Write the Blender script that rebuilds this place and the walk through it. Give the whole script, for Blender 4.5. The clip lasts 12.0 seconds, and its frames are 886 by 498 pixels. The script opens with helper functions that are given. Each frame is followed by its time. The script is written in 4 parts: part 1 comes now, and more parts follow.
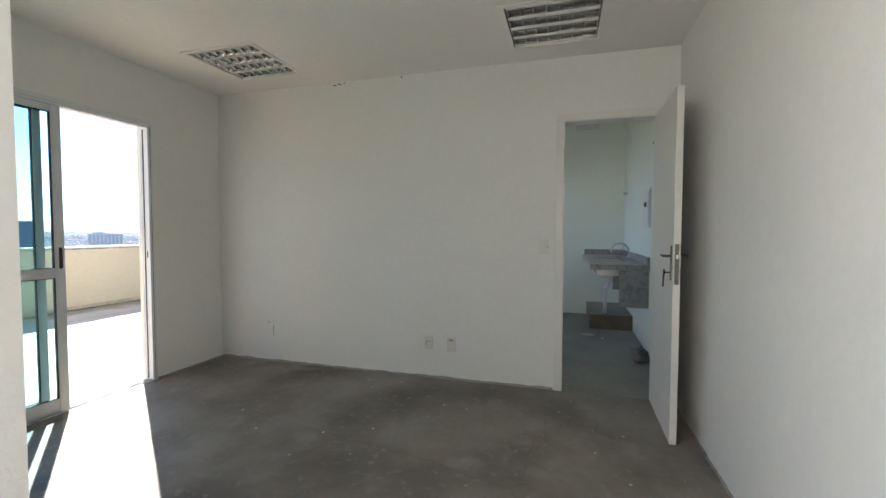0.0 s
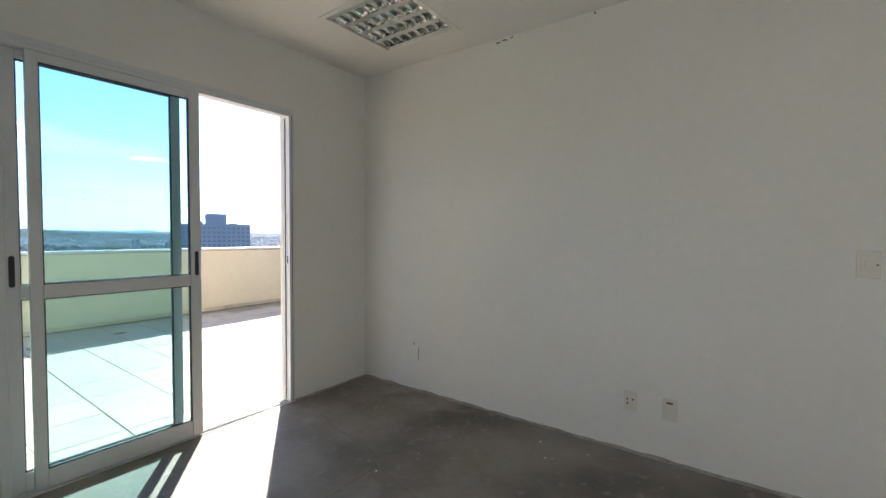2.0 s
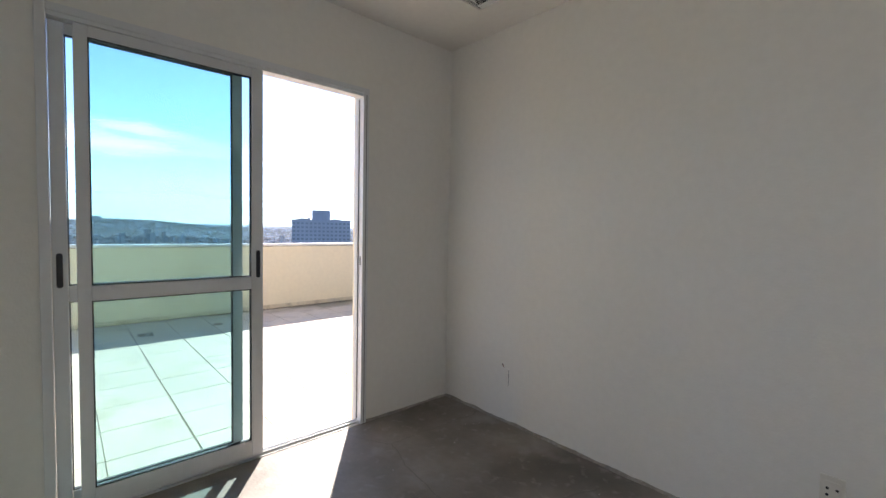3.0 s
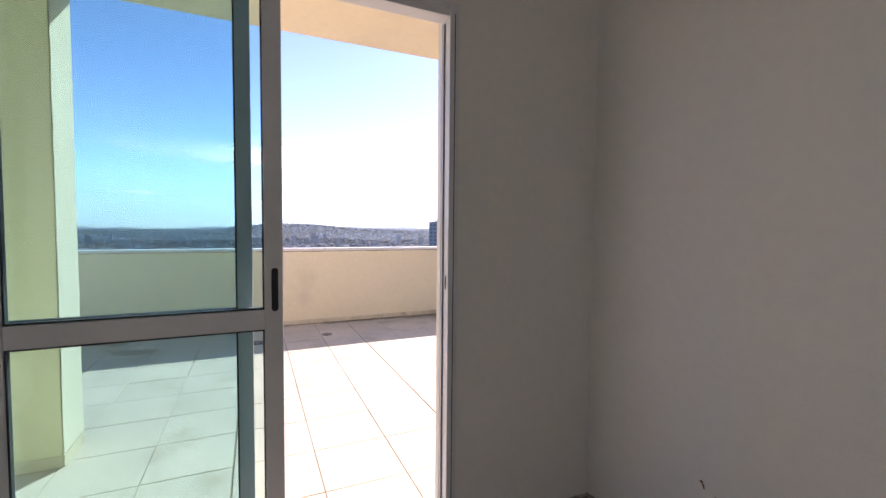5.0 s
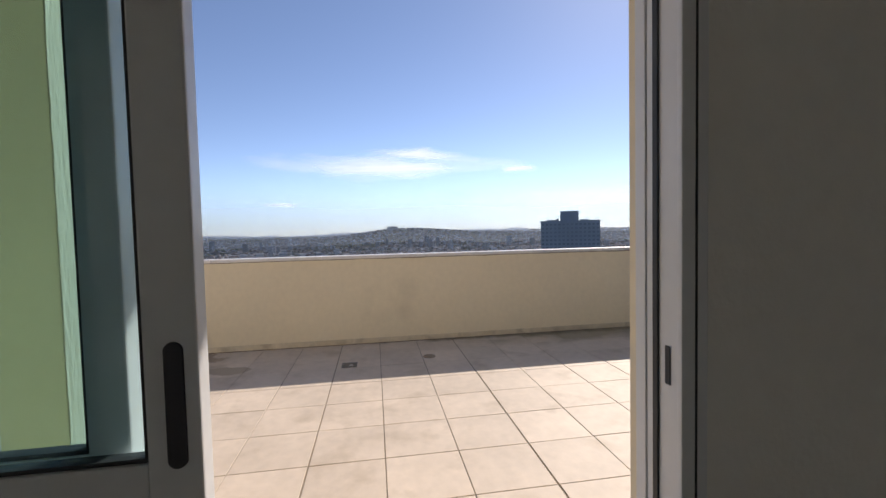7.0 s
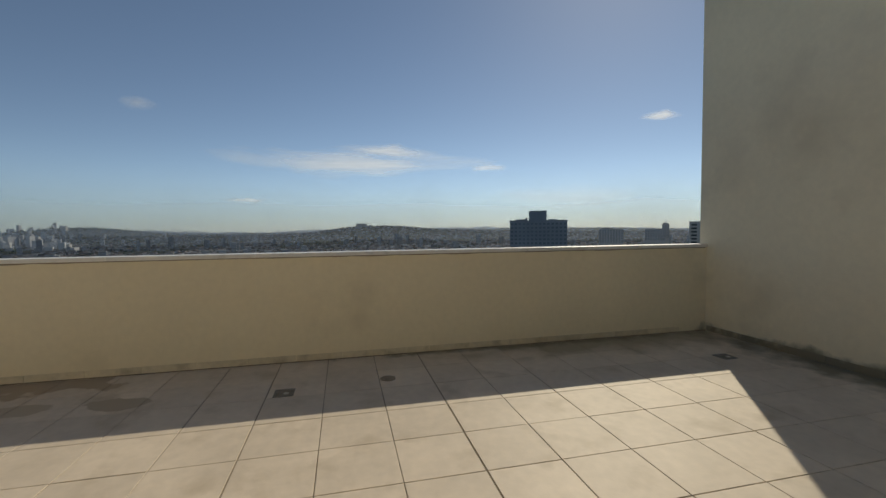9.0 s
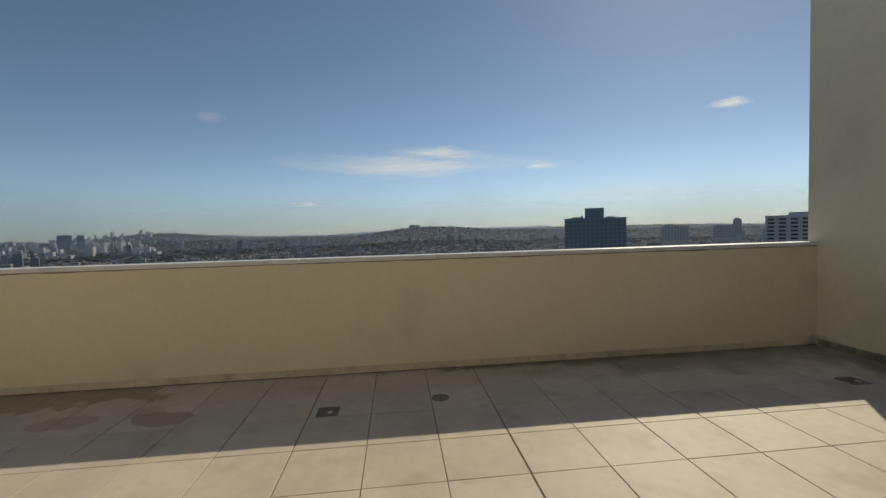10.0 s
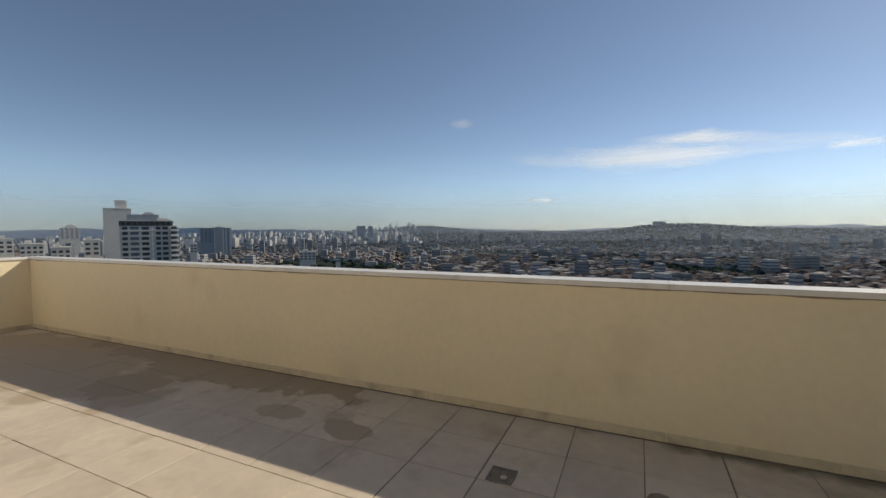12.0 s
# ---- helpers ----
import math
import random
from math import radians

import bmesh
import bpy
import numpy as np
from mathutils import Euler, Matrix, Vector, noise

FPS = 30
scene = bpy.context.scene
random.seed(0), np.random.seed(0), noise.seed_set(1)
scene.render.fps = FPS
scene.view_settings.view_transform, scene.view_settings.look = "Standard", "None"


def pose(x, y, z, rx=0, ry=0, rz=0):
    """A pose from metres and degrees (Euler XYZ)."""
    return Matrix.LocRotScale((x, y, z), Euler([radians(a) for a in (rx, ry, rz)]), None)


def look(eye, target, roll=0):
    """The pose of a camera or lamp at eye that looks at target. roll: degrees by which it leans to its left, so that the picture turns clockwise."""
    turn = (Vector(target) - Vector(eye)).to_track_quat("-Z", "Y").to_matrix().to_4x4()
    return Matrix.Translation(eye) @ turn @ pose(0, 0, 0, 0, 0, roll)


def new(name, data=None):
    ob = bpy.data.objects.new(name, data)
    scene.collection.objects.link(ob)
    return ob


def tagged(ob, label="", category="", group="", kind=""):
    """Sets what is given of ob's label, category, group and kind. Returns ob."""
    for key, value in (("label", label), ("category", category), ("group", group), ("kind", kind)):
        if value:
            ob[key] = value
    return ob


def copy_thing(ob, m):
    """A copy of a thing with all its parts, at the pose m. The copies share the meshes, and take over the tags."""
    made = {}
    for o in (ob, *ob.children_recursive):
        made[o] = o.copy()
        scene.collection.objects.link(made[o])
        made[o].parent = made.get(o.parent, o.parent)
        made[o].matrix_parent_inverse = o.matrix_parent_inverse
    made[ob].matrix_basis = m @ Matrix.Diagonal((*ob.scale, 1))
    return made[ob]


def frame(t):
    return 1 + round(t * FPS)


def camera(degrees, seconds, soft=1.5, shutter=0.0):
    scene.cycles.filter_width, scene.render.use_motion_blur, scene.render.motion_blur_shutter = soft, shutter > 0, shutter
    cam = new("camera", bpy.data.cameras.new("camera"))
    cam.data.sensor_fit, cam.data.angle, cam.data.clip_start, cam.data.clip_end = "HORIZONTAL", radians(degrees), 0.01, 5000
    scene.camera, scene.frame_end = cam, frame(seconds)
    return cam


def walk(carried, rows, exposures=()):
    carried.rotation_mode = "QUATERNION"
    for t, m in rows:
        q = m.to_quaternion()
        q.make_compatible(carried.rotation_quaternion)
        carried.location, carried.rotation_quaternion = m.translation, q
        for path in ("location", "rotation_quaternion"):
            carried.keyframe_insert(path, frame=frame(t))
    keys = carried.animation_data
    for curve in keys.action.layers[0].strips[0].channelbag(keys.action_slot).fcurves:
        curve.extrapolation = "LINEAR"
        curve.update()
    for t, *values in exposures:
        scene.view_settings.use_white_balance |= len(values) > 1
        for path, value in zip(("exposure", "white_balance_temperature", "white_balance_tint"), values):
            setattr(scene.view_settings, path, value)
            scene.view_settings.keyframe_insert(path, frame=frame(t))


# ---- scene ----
cam = camera(92.8, 12.0)
PATH = [
    (0, (3.274, -3.372, 1.235), (2.711, -1.454, 1.154), 0.1),
    (0.5, (3.124, -3.166, 1.251), (2.466, -1.279, 1.168), -0.0),
    (1, (3.011, -2.99, 1.261), (2.181, -1.172, 1.178), 0.6),
    (1.5, (2.822, -2.749, 1.251), (1.799, -1.032, 1.174), 0.6),
    (2, (2.675, -2.559, 1.24), (1.507, -0.937, 1.169), 0.4),
    (2.5, (2.479, -2.335, 1.239), (1.13, -0.86, 1.163), 0.5),
    (3, (2.314, -2.141, 1.254), (0.831, -0.802, 1.163), 1.1),
    (5, (1.498, -1.433, 1.26), (-0.325, -0.615, 1.165), 0.5),
    (5.5, (1.223, -1.333, 1.26), (-0.646, -0.626, 1.168), -0.8),
    (6, (1.004, -1.268, 1.254), (-0.921, -0.732, 1.166), -1.3),
    (6.5, (0.717, -1.187, 1.242), (-1.243, -0.799, 1.158), -1.5),
    (7, (0.51, -1.144, 1.244), (-1.463, -0.825, 1.159), -1.3),
    (8.8, (-0.264, -0.975, 1.205), (-2.213, -0.537, 1.108), -0.3),
    (9, (-0.309, -0.954, 1.196), (-2.254, -0.495, 1.1), -0.6),
    (9.5, (-0.544, -0.931, 1.188), (-2.486, -0.465, 1.089), -0.8),
    (10, (-0.71, -0.9, 1.202), (-2.696, -0.685, 1.112), -1.6),
    (10.5, (-0.939, -0.861, 1.23), (-2.933, -0.987, 1.138), -0.8),
    (11, (-1.108, -0.78, 1.254), (-3.083, -1.081, 1.165), 0.0),
    (11.5, (-1.327, -0.725, 1.291), (-3.254, -1.254, 1.198), -0.2),
    (12, (-1.458, -0.741, 1.34), (-3.273, -1.577, 1.247), -0.4),
]
EXPOSURES = [(0, 3.05, 6700, 10), (1.5, 2.95, 6700, 11), (2.5, 2.75, 6700, 15), (3.0, 2.7, 6700, 17), (5.0, 2.2, 6900, 26), (6.0, 1.75, 7000, 22), (7.0, 1.15, 7000, 16),
             (8.8, 0.3, 7750, 4), (10.5, 0.35, 7750, 4), (11.5, 0.45, 7750, 5), (12.0, 0.7, 7800, 7)]
walk(cam, [(t, look(e, a, r)) for t, e, a, r in PATH], EXPOSURES)

# ---- sky and sun ----
SUN_AZ, SUN_EL = 53.6, 34.5          # degrees from +y towards -x, and above the horizon
world = bpy.data.worlds.new("world")
scene.world = world
world.use_nodes = True
wn = world.node_tree
wn.nodes.clear()
sky = wn.nodes.new("ShaderNodeTexSky")
sky.sky_type = "NISHITA"
sky.sun_disc = False
sky.sun_elevation = radians(SUN_EL)
sky.sun_rotation = radians(-SUN_AZ)
sky.altitude = 3600
sky.air_density, sky.dust_density, sky.ozone_density = 0.85, 1.4, 1.9
bgn = wn.nodes.new("ShaderNodeBackground")
bgn.inputs["Strength"].default_value = 0.08
won = wn.nodes.new("ShaderNodeOutputWorld")
wn.links.new(sky.outputs[0], bgn.inputs[0])
wn.links.new(bgn.outputs[0], won.inputs[0])

sun_dir = Vector((-math.sin(radians(SUN_AZ)) * math.cos(radians(SUN_EL)), math.cos(radians(SUN_AZ)) * math.cos(radians(SUN_EL)), math.sin(radians(SUN_EL))))
sun_data = bpy.data.lights.new("sun", "SUN")
sun_data.energy, sun_data.angle, sun_data.color = 2.0, radians(0.55), (1.0, 0.94, 0.85)
sun = new("sun", sun_data)
sun.matrix_world = look(sun_dir * 60, (0, 0, 0))

# fill lamp added in the rear room's unseen opening to brighten the interior
fill_data = bpy.data.lights.new("rear_skylight", "AREA")
fill_data.shape, fill_data.size, fill_data.size_y = "RECTANGLE", 2.3, 2.1
fill_data.energy, fill_data.color = 9.5, (0.97, 0.98, 1.0)
rear_skylight = new("rear_skylight", fill_data)
rear_skylight.matrix_world = look((-0.09, -4.70, 1.2), (2.0, -4.40, 1.1))


# ---- materials ----
def material(name, base, rough=0.6, metal=0.0, big=(1.2, 0.12), fine=(40.0, 0.06), bump=0.0, bump_scale=60.0, piece=0.0, island=0.0, stretch=(1, 1, 1)):
    """Principled surface: colour varied at two scales, fine relief, and a shade of its own per piece."""
    m = bpy.data.materials.new(name)
    m.use_nodes = True
    nt = m.node_tree
    n, l = nt.nodes, nt.links
    b = n["Principled BSDF"]
    b.inputs["Roughness"].default_value, b.inputs["Metallic"].default_value = rough, metal
    geo = n.new("ShaderNodeNewGeometry")
    mp = n.new("ShaderNodeMapping")
    mp.inputs["Scale"].default_value = stretch
    l.new(geo.outputs["Position"], mp.inputs["Vector"])
    value = None

    def noise_term(scale, amount, detail):
        t = n.new("ShaderNodeTexNoise")
        t.inputs["Scale"].default_value, t.inputs["Detail"].default_value = scale, detail
        l.new(mp.outputs[0], t.inputs["Vector"])
        r = n.new("ShaderNodeMapRange")
        r.inputs["From Min"].default_value, r.inputs["From Max"].default_value = 0.25, 0.75
        r.inputs["To Min"].default_value, r.inputs["To Max"].default_value = 1 - amount, 1 + amount
        l.new(t.outputs[0], r.inputs["Value"])
        return r.outputs[0]

    def random_term(socket, amount):
        r = n.new("ShaderNodeMapRange")
        r.inputs["To Min"].default_value, r.inputs["To Max"].default_value = 1 - amount, 1 + amount
        l.new(socket, r.inputs["Value"])
        return r.outputs[0]

    terms = [noise_term(big[0], big[1], 5), noise_term(fine[0], fine[1], 3)]
    if piece:
        terms.append(random_term(n.new("ShaderNodeObjectInfo").outputs["Random"], piece))
    if island:
        terms.append(random_term(geo.outputs["Random Per Island"], island))
    for t in terms:
        if value is None:
            value = t
        else:
            mul = n.new("ShaderNodeMath")
            mul.operation = "MULTIPLY"
            l.new(value, mul.inputs[0])
            l.new(t, mul.inputs[1])
            value = mul.outputs[0]
    mix = n.new("ShaderNodeVectorMath")
    mix.operation = "SCALE"
    mix.inputs[0].default_value = base
    l.new(value, mix.inputs["Scale"])
    l.new(mix.outputs[0], b.inputs["Base Color"])
    if bump:
        t = n.new("ShaderNodeTexNoise")
        t.inputs["Scale"].default_value, t.inputs["Detail"].default_value = bump_scale, 6
        l.new(mp.outputs[0], t.inputs["Vector"])
        bp = n.new("ShaderNodeBump")
        bp.inputs["Strength"].default_value, bp.inputs["Distance"].default_value = bump, 0.01
        l.new(t.outputs[0], bp.inputs["Height"])
        l.new(bp.outputs[0], b.inputs["Normal"])
    m["colour_out"] = mix.name
    return m


def stain(m, tone, scale, low, high, centre=None, radius=None, detail=8):
    """Lay blotches of another colour over a material; with a centre, only round about that place."""
    nt = m.node_tree
    n, l = nt.nodes, nt.links
    b = n["Principled BSDF"]
    old = b.inputs["Base Color"].links[0].from_socket
    geo = n.new("ShaderNodeNewGeometry")
    t = n.new("ShaderNodeTexNoise")
    t.inputs["Scale"].default_value, t.inputs["Detail"].default_value = scale, detail
    l.new(geo.outputs["Position"], t.inputs["Vector"])
    src = t.outputs[0]
    if centre:
        mp = n.new("ShaderNodeMapping")
        mp.inputs["Location"].default_value = [-c / r for c, r in zip(centre, radius)]
        mp.inputs["Scale"].default_value = [1 / r for r in radius]
        l.new(geo.outputs["Position"], mp.inputs["Vector"])
        ln = n.new("ShaderNodeVectorMath")
        ln.operation = "LENGTH"
        l.new(mp.outputs[0], ln.inputs[0])
        sub = n.new("ShaderNodeMath")
        sub.operation = "MULTIPLY_ADD"
        l.new(ln.outputs["Value"], sub.inputs[0])
        sub.inputs[1].default_value = -0.5
        l.new(src, sub.inputs[2])
        src = sub.outputs[0]
    r = n.new("ShaderNodeMapRange")
    r.inputs["From Min"].default_value, r.inputs["From Max"].default_value = low, high
    l.new(src, r.inputs["Value"])
    mx = n.new("ShaderNodeMix")
    mx.data_type = "RGBA"
    l.new(r.outputs[0], mx.inputs["Factor"])
    l.new(old, mx.inputs[6])
    mx.inputs[7].default_value = (*tone, 1)
    l.new(mx.outputs[2], b.inputs["Base Color"])
    return m


def pane_material(name, tint, gloss=0.06):
    """A tinted window pane: clear with a thin sheen."""
    m = bpy.data.materials.new(name)
    m.use_nodes = True
    n, l = m.node_tree.nodes, m.node_tree.links
    n.clear()
    tr = n.new("ShaderNodeBsdfTransparent")
    tr.inputs[0].default_value = (*tint, 1)
    gl = n.new("ShaderNodeBsdfGlossy")
    gl.inputs["Roughness"].default_value = 0.02
    lw = n.new("ShaderNodeLayerWeight")
    lw.inputs["Blend"].default_value = 0.5
    pw = n.new("ShaderNodeMath")
    pw.operation = "POWER"
    pw.inputs[1].default_value = 4.0
    l.new(lw.outputs["Facing"], pw.inputs[0])
    fr = n.new("ShaderNodeMath")
    fr.operation = "MULTIPLY_ADD"
    fr.inputs[1].default_value, fr.inputs[2].default_value = 0.7, gloss * 0.5
    l.new(pw.outputs[0], fr.inputs[0])
    mx = n.new("ShaderNodeMixShader")
    out = n.new("ShaderNodeOutputMaterial")
    l.new(fr.outputs[0], mx.inputs[0])
    l.new(tr.outputs[0], mx.inputs[1])
    l.new(gl.outputs[0], mx.inputs[2])
    l.new(mx.outputs[0], out.inputs[0])
    return m


M_WALL = material("wall_paint", (0.85, 0.84, 0.80), 0.75, big=(0.9, 0.035), fine=(25, 0.02), bump=0.12, bump_scale=90)
M_CEIL = material("ceiling_paint", (0.86, 0.84, 0.80), 0.8, big=(0.8, 0.03), fine=(25, 0.02), bump=0.06, bump_scale=80)
M_KITCHEN = material("kitchen_paint", (0.80, 0.85, 0.755), 0.55, big=(0.9, 0.04), fine=(25, 0.02))
M_FLOOR = material("raw_concrete", (0.265, 0.240, 0.208), 0.62, big=(1.7, 0.28), fine=(22, 0.07), bump=0.15, bump_scale=45)
stain(M_FLOOR, (0.125, 0.110, 0.096), 1.3, 0.46, 0.72)
stain(M_FLOOR, (0.33, 0.31, 0.28), 3.1, 0.60, 0.78)


def cracks(m, tone, scale, width):
    """Thin crooked lines over a material."""
    n, l = m.node_tree.nodes, m.node_tree.links
    b = n["Principled BSDF"]
    old = b.inputs["Base Color"].links[0].from_socket
    geo = n.new("ShaderNodeNewGeometry")
    wob = n.new("ShaderNodeTexNoise")
    wob.inputs["Scale"].default_value, wob.inputs["Detail"].default_value = 5.0, 6
    l.new(geo.outputs["Position"], wob.inputs["Vector"])
    add = n.new("ShaderNodeVectorMath")
    add.operation = "MULTIPLY_ADD"
    add.inputs[1].default_value = (0.12, 0.12, 0.0)
    l.new(wob.outputs["Color"], add.inputs[0])
    l.new(geo.outputs["Position"], add.inputs[2])
    vor = n.new("ShaderNodeTexVoronoi")
    vor.feature = "DISTANCE_TO_EDGE"
    vor.inputs["Scale"].default_value = scale
    l.new(add.outputs[0], vor.inputs["Vector"])
    r = n.new("ShaderNodeMapRange")
    r.inputs["From Min"].default_value, r.inputs["From Max"].default_value = width * 0.3, width
    r.inputs["To Min"].default_value, r.inputs["To Max"].default_value = 0.6, 0.0
    l.new(vor.outputs["Distance"], r.inputs["Value"])
    mx = n.new("ShaderNodeMix")
    mx.data_type = "RGBA"
    l.new(r.outputs[0], mx.inputs["Factor"])
    l.new(old, mx.inputs[6])
    mx.inputs[7].default_value = (*tone, 1)
    l.new(mx.outputs[2], b.inputs["Base Color"])


stain(M_FLOOR, (0.30, 0.28, 0.25), 16.0, 0.58, 0.74)
cracks(M_FLOOR, (0.16, 0.145, 0.125), 0.5, 0.002)
M_KFLOOR = material("kitchen_screed", (0.27, 0.262, 0.215), 0.7, big=(1.5, 0.2), fine=(20, 0.1), bump=0.3, bump_scale=40)
M_MORTAR = material("mortar", (0.34, 0.32, 0.29), 0.9, big=(6, 0.3), fine=(60, 0.2), bump=0.6, bump_scale=60)
M_EXT = material("beige_render", (0.85, 0.75, 0.56), 0.85, big=(0.7, 0.05), fine=(18, 0.03), bump=0.07, bump_scale=70)
stain(M_EXT, (0.66, 0.57, 0.42), 1.1, 0.60, 0.82)
stain(M_EXT, (0.30, 0.27, 0.19), 5.0, -0.05, 0.22, (-2.4, 3.30, -0.06), (3.2, 0.15, 0.10))
M_EXT_ROUGH = material("scratched_render", (0.72, 0.66, 0.52), 0.9, big=(2, 0.08), fine=(30, 0.08), bump=0.9, bump_scale=30, stretch=(1.6, 1.6, 0.35))
M_PILLAR = material("yellow_render", (0.78, 0.71, 0.47), 0.85, big=(1, 0.06), fine=(20, 0.04), bump=0.2, bump_scale=60)
M_TILE = material("porcelain_tile", (0.66, 0.567, 0.47), 0.62, big=(2.2, 0.10), fine=(14, 0.06), bump=0.05, bump_scale=50, piece=0.05)
stain(M_TILE, (0.50, 0.415, 0.32), 3.4, 0.57, 0.78)
stain(M_TILE, (0.50, 0.405, 0.305), 1.9, 0.02, 0.10, (-3.85, -6.6, 0), (0.95, 2.3, 1))
stain(M_TILE, (0.42, 0.33, 0.24), 2.6, 0.02, 0.07, (-4.46, -4.6, 0), (0.42, 2.05, 1))
stain(M_TILE, (0.42, 0.335, 0.245), 3.1, 0.02, 0.07, (-3.72, -4.95, 0), (0.42, 0.42, 1))
stain(M_TILE, (0.46, 0.375, 0.28), 2.9, 0.02, 0.07, (-3.82, -2.58, 0), (0.13, 0.26, 1))
stain(M_TILE, (0.52, 0.425, 0.32), 2.9, 0.02, 0.07, (-3.86, -3.25, 0), (0.13, 0.28, 1))
stain(M_TILE, (0.40, 0.345, 0.255), 2.2, 0.0, 0.22, (-4.40, 1.9, 0), (0.40, 2.0, 1))
stain(M_TILE, (0.25, 0.22, 0.15), 4.5, -0.05, 0.25, (-4.53, 1.3, 0), (0.17, 2.3, 1))
stain(M_TILE, (0.25, 0.22, 0.155), 4.5, -0.05, 0.30, (-2.4, 3.30, 0), (2.9, 0.42, 1))
M_GROUT = material("grout", (0.27, 0.225, 0.17), 0.9, big=(3, 0.3), fine=(40, 0.2), bump=0.4)
M_DAMP = material("damp_grout", (0.19, 0.155, 0.11), 0.8, big=(3, 0.4), fine=(30, 0.3), bump=0.5)
M_SKIRT = material("skirting_tile", (0.68, 0.59, 0.44), 0.55, big=(3, 0.14), fine=(20, 0.08), piece=0.06)
stain(M_SKIRT, (0.40, 0.33, 0.24), 4.0, 0.54, 0.72)
stain(M_SKIRT, (0.24, 0.21, 0.15), 6.0, -0.1, 0.25, (-2.4, 3.30, -0.05), (3.2, 0.12, 0.12))
M_COPING = material("white_marble", (0.78, 0.76, 0.74), 0.4, big=(2, 0.07), fine=(25, 0.05))
stain(M_COPING, (0.5, 0.48, 0.45), 5, 0.58, 0.75)
M_ALU = material("white_aluminium", (0.74, 0.76, 0.78), 0.35, big=(2, 0.03), fine=(40, 0.02))
M_GASKET = material("dark_gasket", (0.03, 0.035, 0.04), 0.6)
M_HANDLE = material("dark_handle", (0.025, 0.025, 0.035), 0.45)
M_GLASS = pane_material("tinted_glass", (0.765, 0.888, 0.90))
M_DOOR = material("door_paint", (0.80, 0.785, 0.74), 0.45, big=(1.5, 0.03), fine=(30, 0.02))
M_STEEL = material("brushed_steel", (0.62, 0.61, 0.59), 0.28, 1.0, big=(8, 0.05), fine=(80, 0.05))
M_LOCK = material("dark_steel", (0.17, 0.165, 0.155), 0.4, 0.9, big=(8, 0.08), fine=(80, 0.05))
M_MIRROR = material("mirror_aluminium", (0.88, 0.89, 0.88), 0.12, 1.0, big=(6, 0.04), fine=(60, 0.02))
M_LAMPBOX = material("lamp_housing", (0.80, 0.80, 0.79), 0.16, 0.9, big=(4, 0.06), fine=(60, 0.02))
M_PLASTIC = material("cream_plastic", (0.77, 0.75, 0.68), 0.35, big=(5, 0.03), fine=(60, 0.02))
M_DARK = material("dark_hole", (0.02, 0.02, 0.02), 0.6)
M_ORANGE = material("orange_label", (0.26, 0.10, 0.045), 0.6)
M_GRANITE = material("grey_granite", (0.30, 0.295, 0.28), 0.3, big=(12, 0.18), fine=(120, 0.30))
stain(M_GRANITE, (0.17, 0.165, 0.155), 18, 0.50, 0.68)
M_PVC = material("white_pvc", (0.75, 0.76, 0.75), 0.4)
M_STONE = material("broken_concrete", (0.14, 0.13, 0.12), 0.9, big=(10, 0.3), fine=(60, 0.2), bump=0.6)
M_IRON = material("cast_iron", (0.26, 0.25, 0.225), 0.55, 0.5, big=(20, 0.25), fine=(90, 0.2))
M_CAP = material("brown_cap", (0.28, 0.225, 0.17), 0.7, big=(18, 0.25), fine=(70, 0.15))
M_CRUMB = material("plaster_crumb", (0.62, 0.60, 0.56), 0.9, island=0.35)


# ---- mesh helpers ----
def add_box(bm, lo, hi, bevel=0.0):
    """A box between two corners, with its edges eased."""
    sub = bmesh.new()
    bmesh.ops.create_cube(sub, size=1)
    size = [b - a for a, b in zip(lo, hi)]
    for v in sub.verts:
        v.co = Vector([a + (c + 0.5) * d for a, c, d in zip(lo, v.co, size)])
    if bevel:
        bmesh.ops.bevel(sub, geom=sub.edges[:], offset=bevel, segments=2, affect="EDGES", profile=0.6)
    join(bm, sub)
    return bm


def join(bm, sub, m=None):
    """Put one bmesh into another."""
    if m is not None:
        bmesh.ops.transform(sub, matrix=m, verts=sub.verts)
    table = {v: bm.verts.new(v.co) for v in sub.verts}
    for f in sub.faces:
        g = bm.faces.new([table[v] for v in f.verts])
        g.smooth = f.smooth
    sub.free()


def box(lo, hi, bevel=0.0):
    return add_box(bmesh.new(), lo, hi, bevel)


def rod(bm, a, b, r0, r1=None, sides=12):
    """A round bar from a to b."""
    a, b = Vector(a), Vector(b)
    sub = bmesh.new()
    bmesh.ops.create_cone(sub, cap_ends=True, segments=sides, radius1=r0, radius2=r0 if r1 is None else r1, depth=(b - a).length)
    for f in sub.faces:
        f.smooth = len(f.verts) == 4
    join(bm, sub, Matrix.Translation((a + b) / 2) @ (b - a).to_track_quat("Z", "Y").to_matrix().to_4x4())
    return bm


